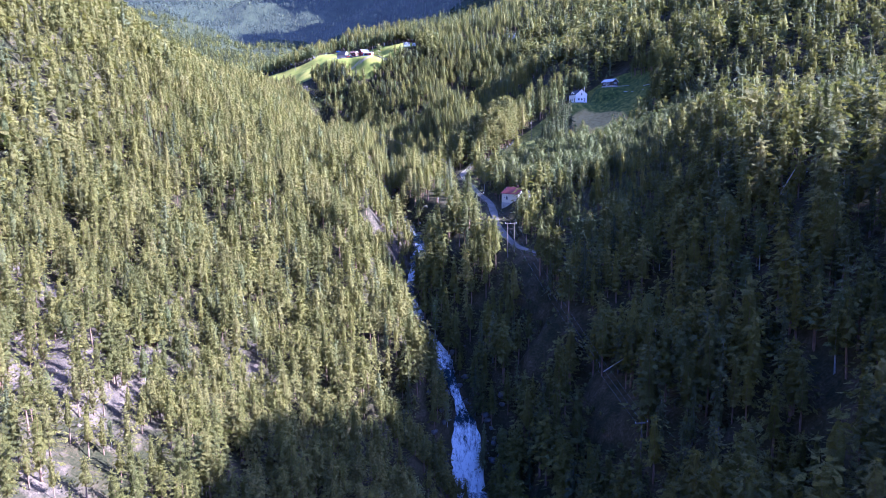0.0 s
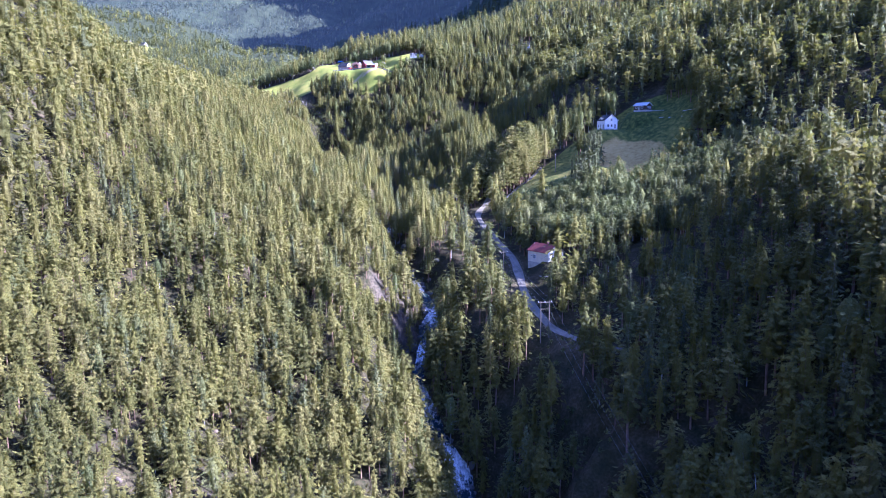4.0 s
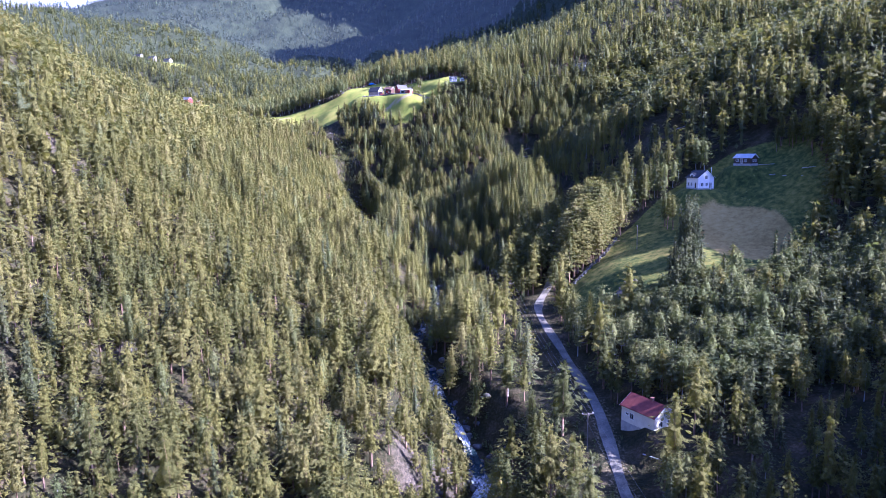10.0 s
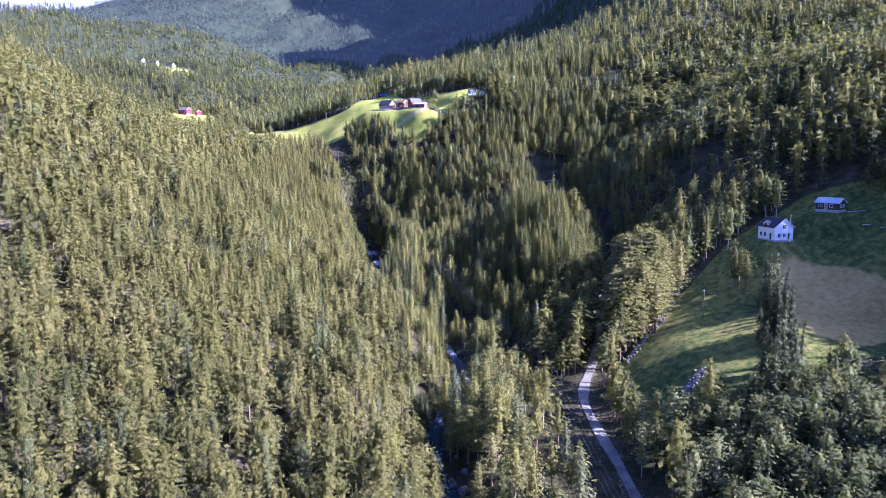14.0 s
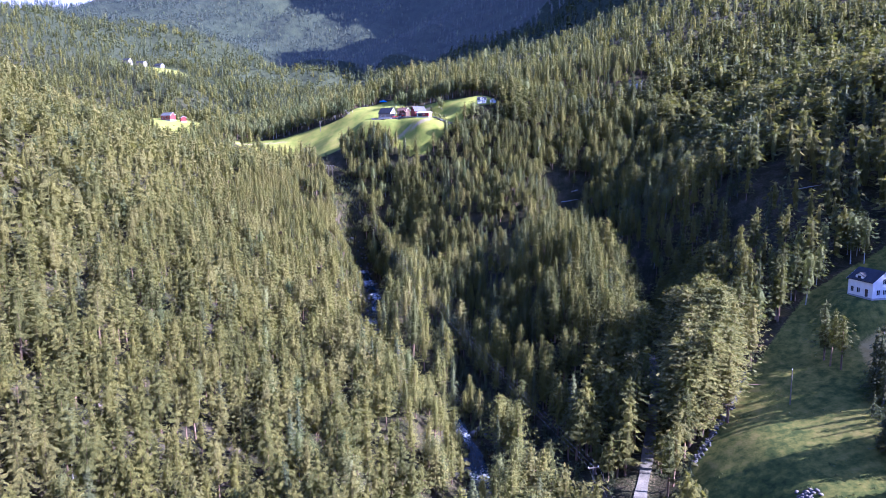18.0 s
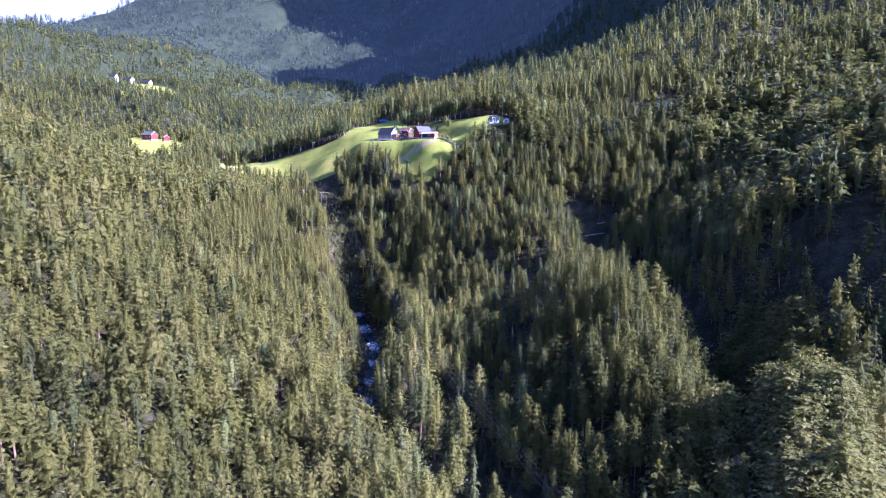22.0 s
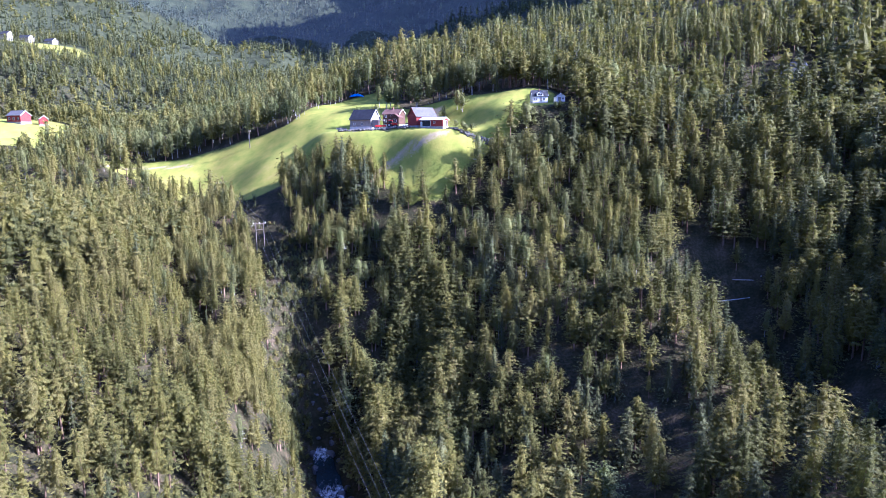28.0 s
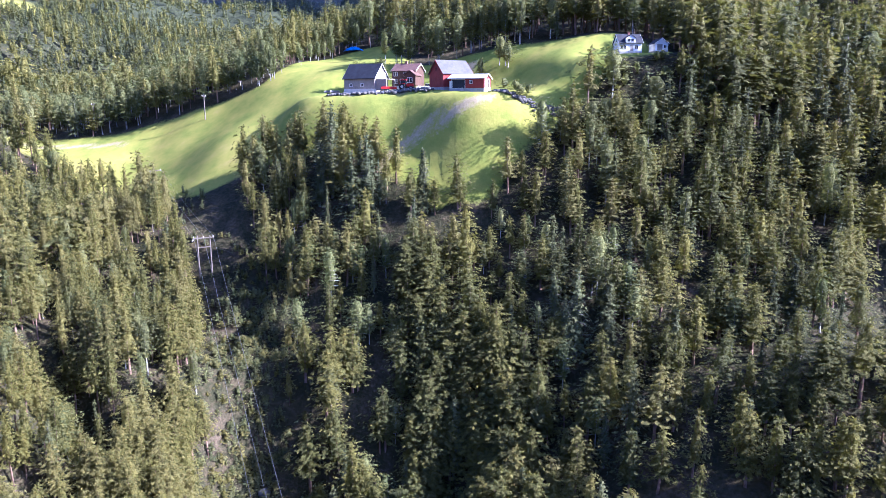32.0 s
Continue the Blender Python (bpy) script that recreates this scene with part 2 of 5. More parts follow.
def blend(n, l, fac, a, b, kind="MIX"):
    x = n.new("ShaderNodeMix")
    x.data_type, x.blend_type = "RGBA", kind
    for socket, v in ((x.inputs[0], fac), (x.inputs[6], a), (x.inputs[7], b)):
        if isinstance(v, (int, float)):
            socket.default_value = v
        elif isinstance(v, tuple):
            socket.default_value = (*v, 1)
        else:
            l.new(v, socket)
    return x.outputs[2]


def add_bump(n, l, b, height, strength, distance):
    x = n.new("ShaderNodeBump")
    x.inputs["Strength"].default_value, x.inputs["Distance"].default_value = strength, distance
    l.new(height, x.inputs["Height"])
    l.new(x.outputs[0], b.inputs["Normal"])


def maths(n, l, op, a, b=None, clamp=False):
    x = n.new("ShaderNodeMath")
    x.operation, x.use_clamp = op, clamp
    for s, v in zip(x.inputs, (a, b)):
        if v is None:
            continue
        if isinstance(v, (int, float)):
            s.default_value = v
        else:
            l.new(v, s)
    return x.outputs[0]


def plain(name, c1, c2, scale=1.5, rough=0.8, bump_by=0.25, deep=0.03, metal=0.0, stretch=None, fine=9.0):
    """A surface of two near colours, mottled at two scales."""
    m, n, l, b = material(name, rough)
    big, small = noise_node(n, l, scale, 3, stretch=stretch), noise_node(n, l, scale * fine, 4, stretch=stretch)
    mixed = maths(n, l, "ADD", maths(n, l, "MULTIPLY", big.outputs[0], 0.6), maths(n, l, "MULTIPLY", small.outputs[0], 0.4))
    r = ramp(n, l, mixed, ((0.36, c1), (0.64, c2)))
    l.new(r.outputs[0], b.inputs["Base Color"])
    b.inputs["Metallic"].default_value = metal
    add_bump(n, l, b, small.outputs[0], bump_by, deep)
    return m


def foliage(name, dark, light, warm, by_tree, shine=0.2, ragged=7.0):
    """Leaves or needles: colour varies from tree to tree and from spray to spray, and some light shines through."""
    m, n, l, b = material(name, 0.7)
    b.inputs["Specular IOR Level"].default_value = 0.22
    if by_tree:
        src = n.new("ShaderNodeAttribute")
        src.attribute_name = "tint"
        tree = src.outputs["Fac"]
    else:
        tree = n.new("ShaderNodeObjectInfo").outputs["Random"]
    geo = n.new("ShaderNodeNewGeometry")
    r = ramp(n, l, tree, ((0.0, dark), (0.6, light), (1.0, warm)))
    spot = noise_node(n, l, 2.6 if by_tree else 34, 4, rough=0.7)
    vary = maths(n, l, "ADD", maths(n, l, "MULTIPLY", geo.outputs["Random Per Island"], 0.22), maths(n, l, "MULTIPLY", spot.outputs[0], 0.85))
    col = blend(n, l, 1.0, r.outputs[0], ramp(n, l, vary, ((0.30, (0.52, 0.56, 0.56)), (0.78, (1.50, 1.42, 1.25)))).outputs[0], "MULTIPLY")
    l.new(col, b.inputs["Base Color"])
    needle = noise_node(n, l, 3.2 if by_tree else 42, 4, rough=0.75)
    add_bump(n, l, b, needle.outputs[0], 1.0, 0.55 if by_tree else 0.045)
    tr = n.new("ShaderNodeBsdfTranslucent")
    l.new(blend(n, l, 1.0, col, (1.3, 1.35, 0.7), "MULTIPLY"), tr.inputs[0])
    mx = n.new("ShaderNodeMixShader")
    mx.inputs[0].default_value = shine
    l.new(b.outputs[0], mx.inputs[1])
    l.new(tr.outputs[0], mx.inputs[2])
    holes = noise_node(n, l, ragged if by_tree else ragged * 13, 4, rough=0.72)
    gap = n.new("ShaderNodeBsdfTransparent")
    cut = n.new("ShaderNodeMixShader")
    l.new(maths(n, l, "GREATER_THAN", holes.outputs[0], 0.535), cut.inputs[0])
    l.new(mx.outputs[0], cut.inputs[1])
    l.new(gap.outputs[0], cut.inputs[2])
    l.new(cut.outputs[0], n["Material Output"].inputs[0])
    return m


def ground_material():
    m, n, l, b = material("ground_cover", 0.95)
    b.inputs["Specular IOR Level"].default_value = 0.1
    far, mid, fine = noise_node(n, l, 0.035, 4), noise_node(n, l, 0.22, 5), noise_node(n, l, 1.6, 6)
    mixed = maths(n, l, "ADD", maths(n, l, "MULTIPLY", mid.outputs[0], 0.55), maths(n, l, "MULTIPLY", fine.outputs[0], 0.45))
    floor = ramp(n, l, mixed, ((0.34, (0.018, 0.020, 0.010)), (0.46, (0.034, 0.034, 0.015)), (0.56, (0.060, 0.050, 0.026)), (0.68, (0.105, 0.080, 0.050)))).outputs[0]
    crack = n.new("ShaderNodeTexVoronoi")
    tc = n.new("ShaderNodeTexCoord")
    mp = n.new("ShaderNodeMapping")
    mp.inputs["Scale"].default_value = (0.30, 0.30, 0.75)
    l.new(tc.outputs["Object"], mp.inputs[0])
    l.new(mp.outputs[0], crack.inputs[0])
    crack.feature = "DISTANCE_TO_EDGE"
    stone = ramp(n, l, mixed, ((0.36, (0.05, 0.042, 0.032)), (0.52, (0.115, 0.092, 0.066)), (0.66, (0.195, 0.152, 0.108)))).outputs[0]
    stone = blend(n, l, ramp(n, l, crack.outputs[0], ((0.0, (1, 1, 1)), (0.09, (0, 0, 0)))).outputs[0], stone, (0.045, 0.042, 0.038))
    geo = n.new("ShaderNodeNewGeometry")
    sep = n.new("ShaderNodeSeparateXYZ")
    l.new(geo.outputs["Normal"], sep.inputs[0])
    steep = maths(n, l, "MULTIPLY", maths(n, l, "SUBTRACT", 0.34, sep.outputs[2]), 5.0, True)
    rock = n.new("ShaderNodeAttribute")
    rock.attribute_name = "rock"
    patch = maths(n, l, "MULTIPLY", maths(n, l, "SUBTRACT", maths(n, l, "ADD", rock.outputs["Fac"], maths(n, l, "MULTIPLY", mid.outputs[0], 0.9)), 0.85), 4.0, True)
    woods = n.new("ShaderNodeAttribute")
    woods.attribute_name = "woods"
    canopy = ramp(n, l, mixed, ((0.36, (0.020, 0.028, 0.014)), (0.52, (0.045, 0.052, 0.026)), (0.66, (0.075, 0.080, 0.040)))).outputs[0]
    floor = blend(n, l, woods.outputs["Fac"], floor, canopy)
    steep = maths(n, l, "MULTIPLY", steep, maths(n, l, "SUBTRACT", 1.0, woods.outputs["Fac"]))
    col = blend(n, l, maths(n, l, "MAXIMUM", steep, patch), floor, stone)
    for name, stops, scale in (
            ("meadow", ((0.30, (0.11, 0.150, 0.022)), (0.45, (0.215, 0.238, 0.032)), (0.58, (0.30, 0.285, 0.046)), (0.72, (0.38, 0.31, 0.085))), 0.16),
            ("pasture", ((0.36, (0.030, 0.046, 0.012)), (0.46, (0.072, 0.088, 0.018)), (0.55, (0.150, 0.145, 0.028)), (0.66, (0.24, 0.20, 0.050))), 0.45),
            ("hay", ((0.36, (0.24, 0.170, 0.046)), (0.5, (0.36, 0.26, 0.074)), (0.64, (0.44, 0.33, 0.105))), 0.5),
            ("dirt", ((0.3, (0.26, 0.21, 0.11)), (0.7, (0.42, 0.35, 0.19))), 0.8)):
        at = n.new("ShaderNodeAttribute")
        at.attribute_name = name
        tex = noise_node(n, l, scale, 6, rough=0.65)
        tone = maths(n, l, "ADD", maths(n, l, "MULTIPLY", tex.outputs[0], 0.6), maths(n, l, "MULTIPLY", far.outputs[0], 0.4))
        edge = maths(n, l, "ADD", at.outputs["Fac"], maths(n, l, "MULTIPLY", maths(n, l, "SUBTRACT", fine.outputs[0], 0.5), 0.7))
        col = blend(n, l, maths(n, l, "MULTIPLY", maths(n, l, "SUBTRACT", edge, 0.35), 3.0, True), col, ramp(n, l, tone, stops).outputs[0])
    l.new(col, b.inputs["Base Color"])
    grass = n.new("ShaderNodeAttribute")
    grass.attribute_name = "meadow"
    rough = maths(n, l, "SUBTRACT", 1.0, maths(n, l, "MULTIPLY", grass.outputs["Fac"], 0.82))
    add_bump(n, l, b, maths(n, l, "MULTIPLY", mixed, rough), 0.9, 0.8)
    return m


def water_material():
    m, n, l, b = material("river_water", 0.12)
    b.inputs["Specular IOR Level"].default_value = 0.5
    b.inputs["IOR"].default_value = 1.33
    at = n.new("ShaderNodeAttribute")
    at.attribute_name = "foam"
    flow = noise_node(n, l, 0.9, 6, rough=0.7, stretch=(1.0, 0.55, 0.22))
    small = noise_node(n, l, 4.5, 5, rough=0.7, stretch=(1.0, 0.6, 0.25))
    tone = maths(n, l, "ADD", maths(n, l, "MULTIPLY", flow.outputs[0], 0.6), maths(n, l, "MULTIPLY", small.outputs[0], 0.4))
    foam = maths(n, l, "MULTIPLY", maths(n, l, "ADD", maths(n, l, "SUBTRACT", tone, 0.86), maths(n, l, "MULTIPLY", at.outputs["Fac"], 0.52)), 6.0, True)
    l.new(blend(n, l, foam, (0.014, 0.026, 0.030), (0.84, 0.83, 0.80)), b.inputs["Base Color"])
    l.new(maths(n, l, "ADD", 0.10, maths(n, l, "MULTIPLY", foam, 0.7)), b.inputs["Roughness"])
    add_bump(n, l, b, tone, 0.8, 0.5)
    return m


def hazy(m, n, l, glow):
    """Adds a bluish emission to a material: haze before a far hillside, painted in."""
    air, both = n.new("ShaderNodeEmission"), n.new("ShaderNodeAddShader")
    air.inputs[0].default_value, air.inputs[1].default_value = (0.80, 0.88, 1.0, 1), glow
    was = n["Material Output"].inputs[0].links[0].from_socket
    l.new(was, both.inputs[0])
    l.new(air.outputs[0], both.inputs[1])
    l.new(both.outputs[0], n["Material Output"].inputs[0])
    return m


# Strength of the haze emission added to the far ground and far woods.
HAZE_GLOW = 0.0052
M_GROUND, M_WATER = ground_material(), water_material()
M_DISTANCE = hazy((q := plain("far_hillside", (0.014, 0.022, 0.010), (0.046, 0.056, 0.024), 0.05, 0.95, 0.9, 2.0)), q.node_tree.nodes, q.node_tree.links, HAZE_GLOW)
M_ROAD = plain("gravel_road", (0.10, 0.092, 0.074), (0.26, 0.235, 0.185), 0.28, 0.95, 0.5, 0.03)
PINE_MASS = foliage("pine_needles_mass", (0.093, 0.102, 0.031), (0.176, 0.169, 0.036), (0.210, 0.194, 0.062), True, 0.30)
PINE = foliage("pine_needles", (0.093, 0.102, 0.031), (0.176, 0.169, 0.036), (0.210, 0.194, 0.062), False, 0.30)
SPRUCE_MASS = foliage("spruce_needles_mass", (0.066, 0.080, 0.035), (0.105, 0.117, 0.046), (0.140, 0.147, 0.060), True, 0.16)
SPRUCE = foliage("spruce_needles", (0.066, 0.080, 0.035), (0.105, 0.117, 0.046), (0.140, 0.147, 0.060), False, 0.16)
LEAF_MASS = foliage("birch_leaves_mass", (0.110, 0.130, 0.046), (0.165, 0.178, 0.062), (0.200, 0.205, 0.080), True, 0.28)
LEAF = foliage("birch_leaves", (0.110, 0.130, 0.046), (0.165, 0.178, 0.062), (0.200, 0.205, 0.080), False, 0.28)
M_BARK = plain("pine_bark", (0.13, 0.085, 0.06), (0.27, 0.18, 0.125), 0.8, 0.9, 0.6, 0.05)
M_GREYBARK = plain("spruce_bark", (0.11, 0.10, 0.09), (0.22, 0.20, 0.18), 0.8, 0.9, 0.6, 0.05)
M_BIRCHBARK = plain("birch_bark", (0.22, 0.21, 0.19), (0.50, 0.48, 0.44), 1.5, 0.8, 0.3, 0.03)
M_DEADWOOD = plain("dead_wood", (0.36, 0.34, 0.32), (0.60, 0.57, 0.53), 1.2, 0.85, 0.4, 0.03)
M_POLE = plain("pole_wood", (0.11, 0.095, 0.08), (0.19, 0.165, 0.14), 1.0, 0.85, 0.3, 0.02, stretch=(6, 6, 0.6))
M_WIRE = plain("aluminium_wire", (0.20, 0.20, 0.21), (0.30, 0.30, 0.31), 2.0, 0.45, 0.05, 0.005, 0.6)
M_STONE = plain("field_stone", (0.075, 0.072, 0.066), (0.17, 0.16, 0.145), 0.7, 0.9, 0.7, 0.08)
M_CRAG = plain("crag_rock", (0.085, 0.070, 0.054), (0.20, 0.158, 0.115), 0.5, 0.95, 0.8, 0.1)
M_WET = plain("wet_rock", (0.07, 0.068, 0.066), (0.17, 0.16, 0.15), 0.7, 0.55, 0.7, 0.1)


# ---- ground, road, river ----
def axis(a, b, fine, lo, hi, grow=1.12):
    """Grid lines, fine between a and b and wider and wider out to lo and hi."""
    v, s, p = list(np.arange(a, b + 0.01, fine)), fine, b
    while p < hi:
        s *= grow
        p += s
        v.append(p)
    s, p = fine, a
    while p > lo:
        s *= grow
        p -= s
        v.insert(0, p)
    return np.array(v)


def mesh_from(name, verts, tris, mats=(), index=None, **floats):
    """A mesh from arrays of places and triangles, with float values by vertex."""
    verts, tris = np.asarray(verts, np.float32), np.asarray(tris, np.int32)
    me = bpy.data.meshes.new(name)
    me.vertices.add(len(verts))
    me.vertices.foreach_set("co", verts.ravel())
    k = tris.shape[1]
    me.loops.add(tris.size)
    me.loops.foreach_set("vertex_index", tris.ravel())
    me.polygons.add(len(tris))
    me.polygons.foreach_set("loop_start", np.arange(0, tris.size, k, dtype=np.int32))
    for m in mats:
        me.materials.append(m)
    if index is not None:
        me.polygons.foreach_set("material_index", np.asarray(index, np.int32))
    for key, v in floats.items():
        at = me.attributes.new(key, "FLOAT", "POINT")
        at.data.foreach_set("value", np.asarray(v, np.float32))
    me.update(calc_edges=True)
    return me


gx, gy = axis(-230, 200, 2.6, -3600, 3600), axis(-20, 680, 2.6, -900, 4700)
GX, GY = np.meshgrid(gx, gy)
GZ = ground_height(GX, GY)
nx, ny = len(gx), len(gy)
idx = np.arange(nx * ny).reshape(ny, nx)
quads = np.stack([idx[:-1, :-1], idx[:-1, 1:], idx[1:, 1:], idx[1:, :-1]], -1).reshape(-1, 4)
meadow = np.maximum.reduce([inside(p, GX, GY) for p in (FIELD_LOWER, FIELD_FARM, FIELD_WEST, FIELD_FAR)])
meadow = step(-3, 2, meadow)
hay = step(-2, 2, inside(FIELD_HAY, GX, GY))
rock = 0.75 * bump(GX, GY, -66, 58, 28, 24) + 0.6 * bump(GX, GY, -41, 96, 11, 14) + 0.5 * step(0.2, 0.8, wobble(GX, GY, 60, 21)) * (GX < -5) * (GY < 330)
rock = rock + 0.18 * (1 - step(20, 60, along(RIVER, GX, GY)[0])) * (GY < 260)
TRACK = np.array([(-72, 562, 0), (-66, 566.5, 0), (-59, 566.8, 0), (-52, 565.3, 0), (-46, 565.5, 0)], float)
YARD = np.array([(-80, 586, 0), (-72, 584, 0), (-62, 582, 0), (-56, 590, 0), (-50, 598, 0)], float)
LANE = np.array([(-190, 628, 0), (-165, 622, 0), (-150, 618, 0)], float)
dirt = np.maximum.reduce([0.8 * (1 - step(0.3, 2.8, along(q, GX, GY)[0])) for q in (TRACK, LANE)] + [1 - step(1.2, 4.0, along(YARD, GX, GY)[0])])
dirt = np.maximum(dirt, 0.4 * (1 - step(2.0, 4.5, along(ROAD, GX, GY)[0])))
FAR = 1250.0          # from here on hillsides and woods carry the painted haze glow
beyond = np.repeat((gy[:-1] > FAR), nx - 1)
me = mesh_from("ground", np.stack([GX, GY, GZ], -1).reshape(-1, 3), quads[~beyond], (M_GROUND,),
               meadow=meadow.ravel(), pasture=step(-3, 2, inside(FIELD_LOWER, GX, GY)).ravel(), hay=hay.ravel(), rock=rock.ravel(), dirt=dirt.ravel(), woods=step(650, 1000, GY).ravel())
me.polygons.foreach_set("use_smooth", np.ones(int((~beyond).sum()), bool))
ground = tagged(new("ground", me), "valley ground of forest floor, grey rock and green meadows", "ground", kind="structure")
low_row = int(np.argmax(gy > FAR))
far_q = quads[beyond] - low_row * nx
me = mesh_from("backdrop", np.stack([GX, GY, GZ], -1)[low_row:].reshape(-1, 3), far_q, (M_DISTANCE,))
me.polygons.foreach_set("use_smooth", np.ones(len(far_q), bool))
tagged(new("backdrop", me), "distant wooded hillsides with blue haze painted into the surface", "hills", kind="structure")


def ribbon(name, line, widths, lifts, across, mat, rough, seed, **floats):
    """A strip along a line of places, with uneven height across."""
    rng = np.random.default_rng(seed)
    p = np.array(line, float)
    t = np.gradient(p[:, :2], axis=0)
    t /= np.linalg.norm(t, axis=1)[:, None]
    side = np.stack([t[:, 1], -t[:, 0]], -1)
    u = np.linspace(-1, 1, across)
    w = np.asarray(widths)[:, None] / 2 * u[None, :] * (1 + rough * 0.2 * np.convolve(rng.normal(size=len(p)), np.ones(5) / 2.2, "same"))[:, None]
    v = np.zeros((len(p), across, 3))
    v[..., 0], v[..., 1] = p[:, 0:1] + side[:, 0:1] * w, p[:, 1:2] + side[:, 1:2] * w
    v[..., 2] = p[:, 2:3] + np.asarray(lifts)[:, None] + rough * rng.normal(size=(len(p), across)) * 0.16
    k = np.arange(len(p) * across).reshape(len(p), across)
    q = np.stack([k[:-1, :-1], k[:-1, 1:], k[1:, 1:], k[1:, :-1]], -1).reshape(-1, 4)
    me = mesh_from(name, v.reshape(-1, 3), q, (mat,), **{a: np.repeat(b, across) for a, b in floats.items()})
    me.polygons.foreach_set("use_smooth", np.ones(len(q), bool))
    return new(name, me)


# bright hazy sky low behind the far hills
M_HAZE, hn, hl, _ = material("hazy_sky", 1.0)
glow = hn.new("ShaderNodeEmission")
glow.inputs[0].default_value, glow.inputs[1].default_value = (1.0, 0.87, 0.70, 1), 0.30
hl.new(glow.outputs[0], hn["Material Output"].inputs[0])
turn = np.radians(np.linspace(-62, 62, 60))
arc = np.stack([4600 * np.sin(turn), 4600 * np.cos(turn)], -1)
haze_v = np.concatenate([np.c_[arc, np.full(60, -300.0)], np.c_[arc, np.full(60, 2300.0)]])
haze_f = np.array([(k, k + 1, k + 61, k + 60) for k in range(59)])
tagged(new("backdrop", mesh_from("backdrop", haze_v, haze_f, (M_HAZE,))), "bright hazy summer sky behind the far hills", "sky", kind="structure")

road = tagged(ribbon("road", ROAD, 2.9 + 0.4 * np.sin(np.arange(len(ROAD))), np.full(len(ROAD), 0.02), 8, M_ROAD, 0.30, 5),
              "narrow pale gravel road winding between the trees", "road", kind="structure")

river_line = []
for a, b in zip(RIVER[:-1], RIVER[1:]):
    k = max(2, int(np.linalg.norm(b - a) / 1.6))
    river_line += [a + (b - a) * j / k for j in range(k)]
river_line = np.array(river_line)
keep = (river_line[:, 1] < 528) & (river_line[:, 1] > -120)
river_line = river_line[keep]
fall = np.abs(np.gradient(river_line[:, 2])) / np.maximum(np.hypot(np.gradient(river_line[:, 0]), np.gradient(river_line[:, 1])), 0.05)
wide = 4.3 + 1.1 * np.sin(river_line[:, 1] * 0.13) + 12.5 * (1 - step(104, 119, river_line[:, 1])) + 2.0 * bump(0 * river_line[:, 1], river_line[:, 1], 0, 143, 1, 8)
foam = np.clip(0.60 - 0.12 * bump(0 * river_line[:, 1], river_line[:, 1], 0, 290, 1, 50) + 0.40 * np.clip(fall, 0, 1.2) + 0.18 * np.sin(river_line[:, 1] * 0.31), 0, 1)
water = tagged(ribbon("water", river_line, wide, np.full(len(river_line), 0.15), 9, M_WATER, 0.9, 6, foam=foam),
               "dark stream with white rapids in a rocky gorge", "river", kind="structure")

# ---- things ----
# ---- trees ----
def kites(centres, ways, faces, long, wide, rng, sag=0.18):
    """Small folded sprays: base, two sides, tip. ways: where they point; faces: what side they turn outwards."""
    n = len(centres)
    d = ways / np.linalg.norm(ways, axis=1)[:, None]
    s = np.cross(d, faces + rng.normal(size=(n, 3)) * 0.35)
    s /= np.linalg.norm(s, axis=1)[:, None] + 1e-6
    long, wide = np.broadcast_to(long, n)[:, None], np.broadcast_to(wide, n)[:, None]
    mid = centres + d * long * 0.42
    drop = np.array([0, 0, -1.0]) * long * sag
    v = np.stack([centres, mid + s * wide / 2 + drop, centres + d * long + drop * 0.6, mid - s * wide / 2 + drop], 1)
    k = np.arange(n)[:, None] * 4
    return v.reshape(-1, 3), np.concatenate([k + np.array([[0, 1, 2]]), k + np.array([[0, 2, 3]])])


def spindle(levels, sides, rng):
    """A closed, uneven body of rings (height, radius)."""
    v, f = [], []
    for z, r in levels:
        for a in range(sides):
            t = 6.283 * a / sides
            q = r * rng.uniform(0.75, 1.2)
            v.append((q * math.cos(t), q * math.sin(t), z))
    for k in range(len(levels) - 1):
        for a in range(sides):
            p, q = k * sides + a, k * sides + (a + 1) % sides
            f += [(p, q, q + sides), (p, q + sides, p + sides)]
    return np.array(v), np.array(f)


def join(*bodies):
    v, f, o = [], [], 0
    for a, b in bodies:
        v.append(a)
        f.append(b + o)
        o += len(a)
    return np.concatenate(v), np.concatenate(f)


def core(profile, rings, sides, rng):
    """The dense inside of a crown: an uneven body that the tufts cover."""
    levels = []
    for k in range(rings):
        z, r = profile(np.array(0.05 + 0.85 * k / (rings - 1)))
        levels.append((float(z), float(r) * (0.40 if k % 2 else 0.26)))
    return spindle(levels, sides, rng)


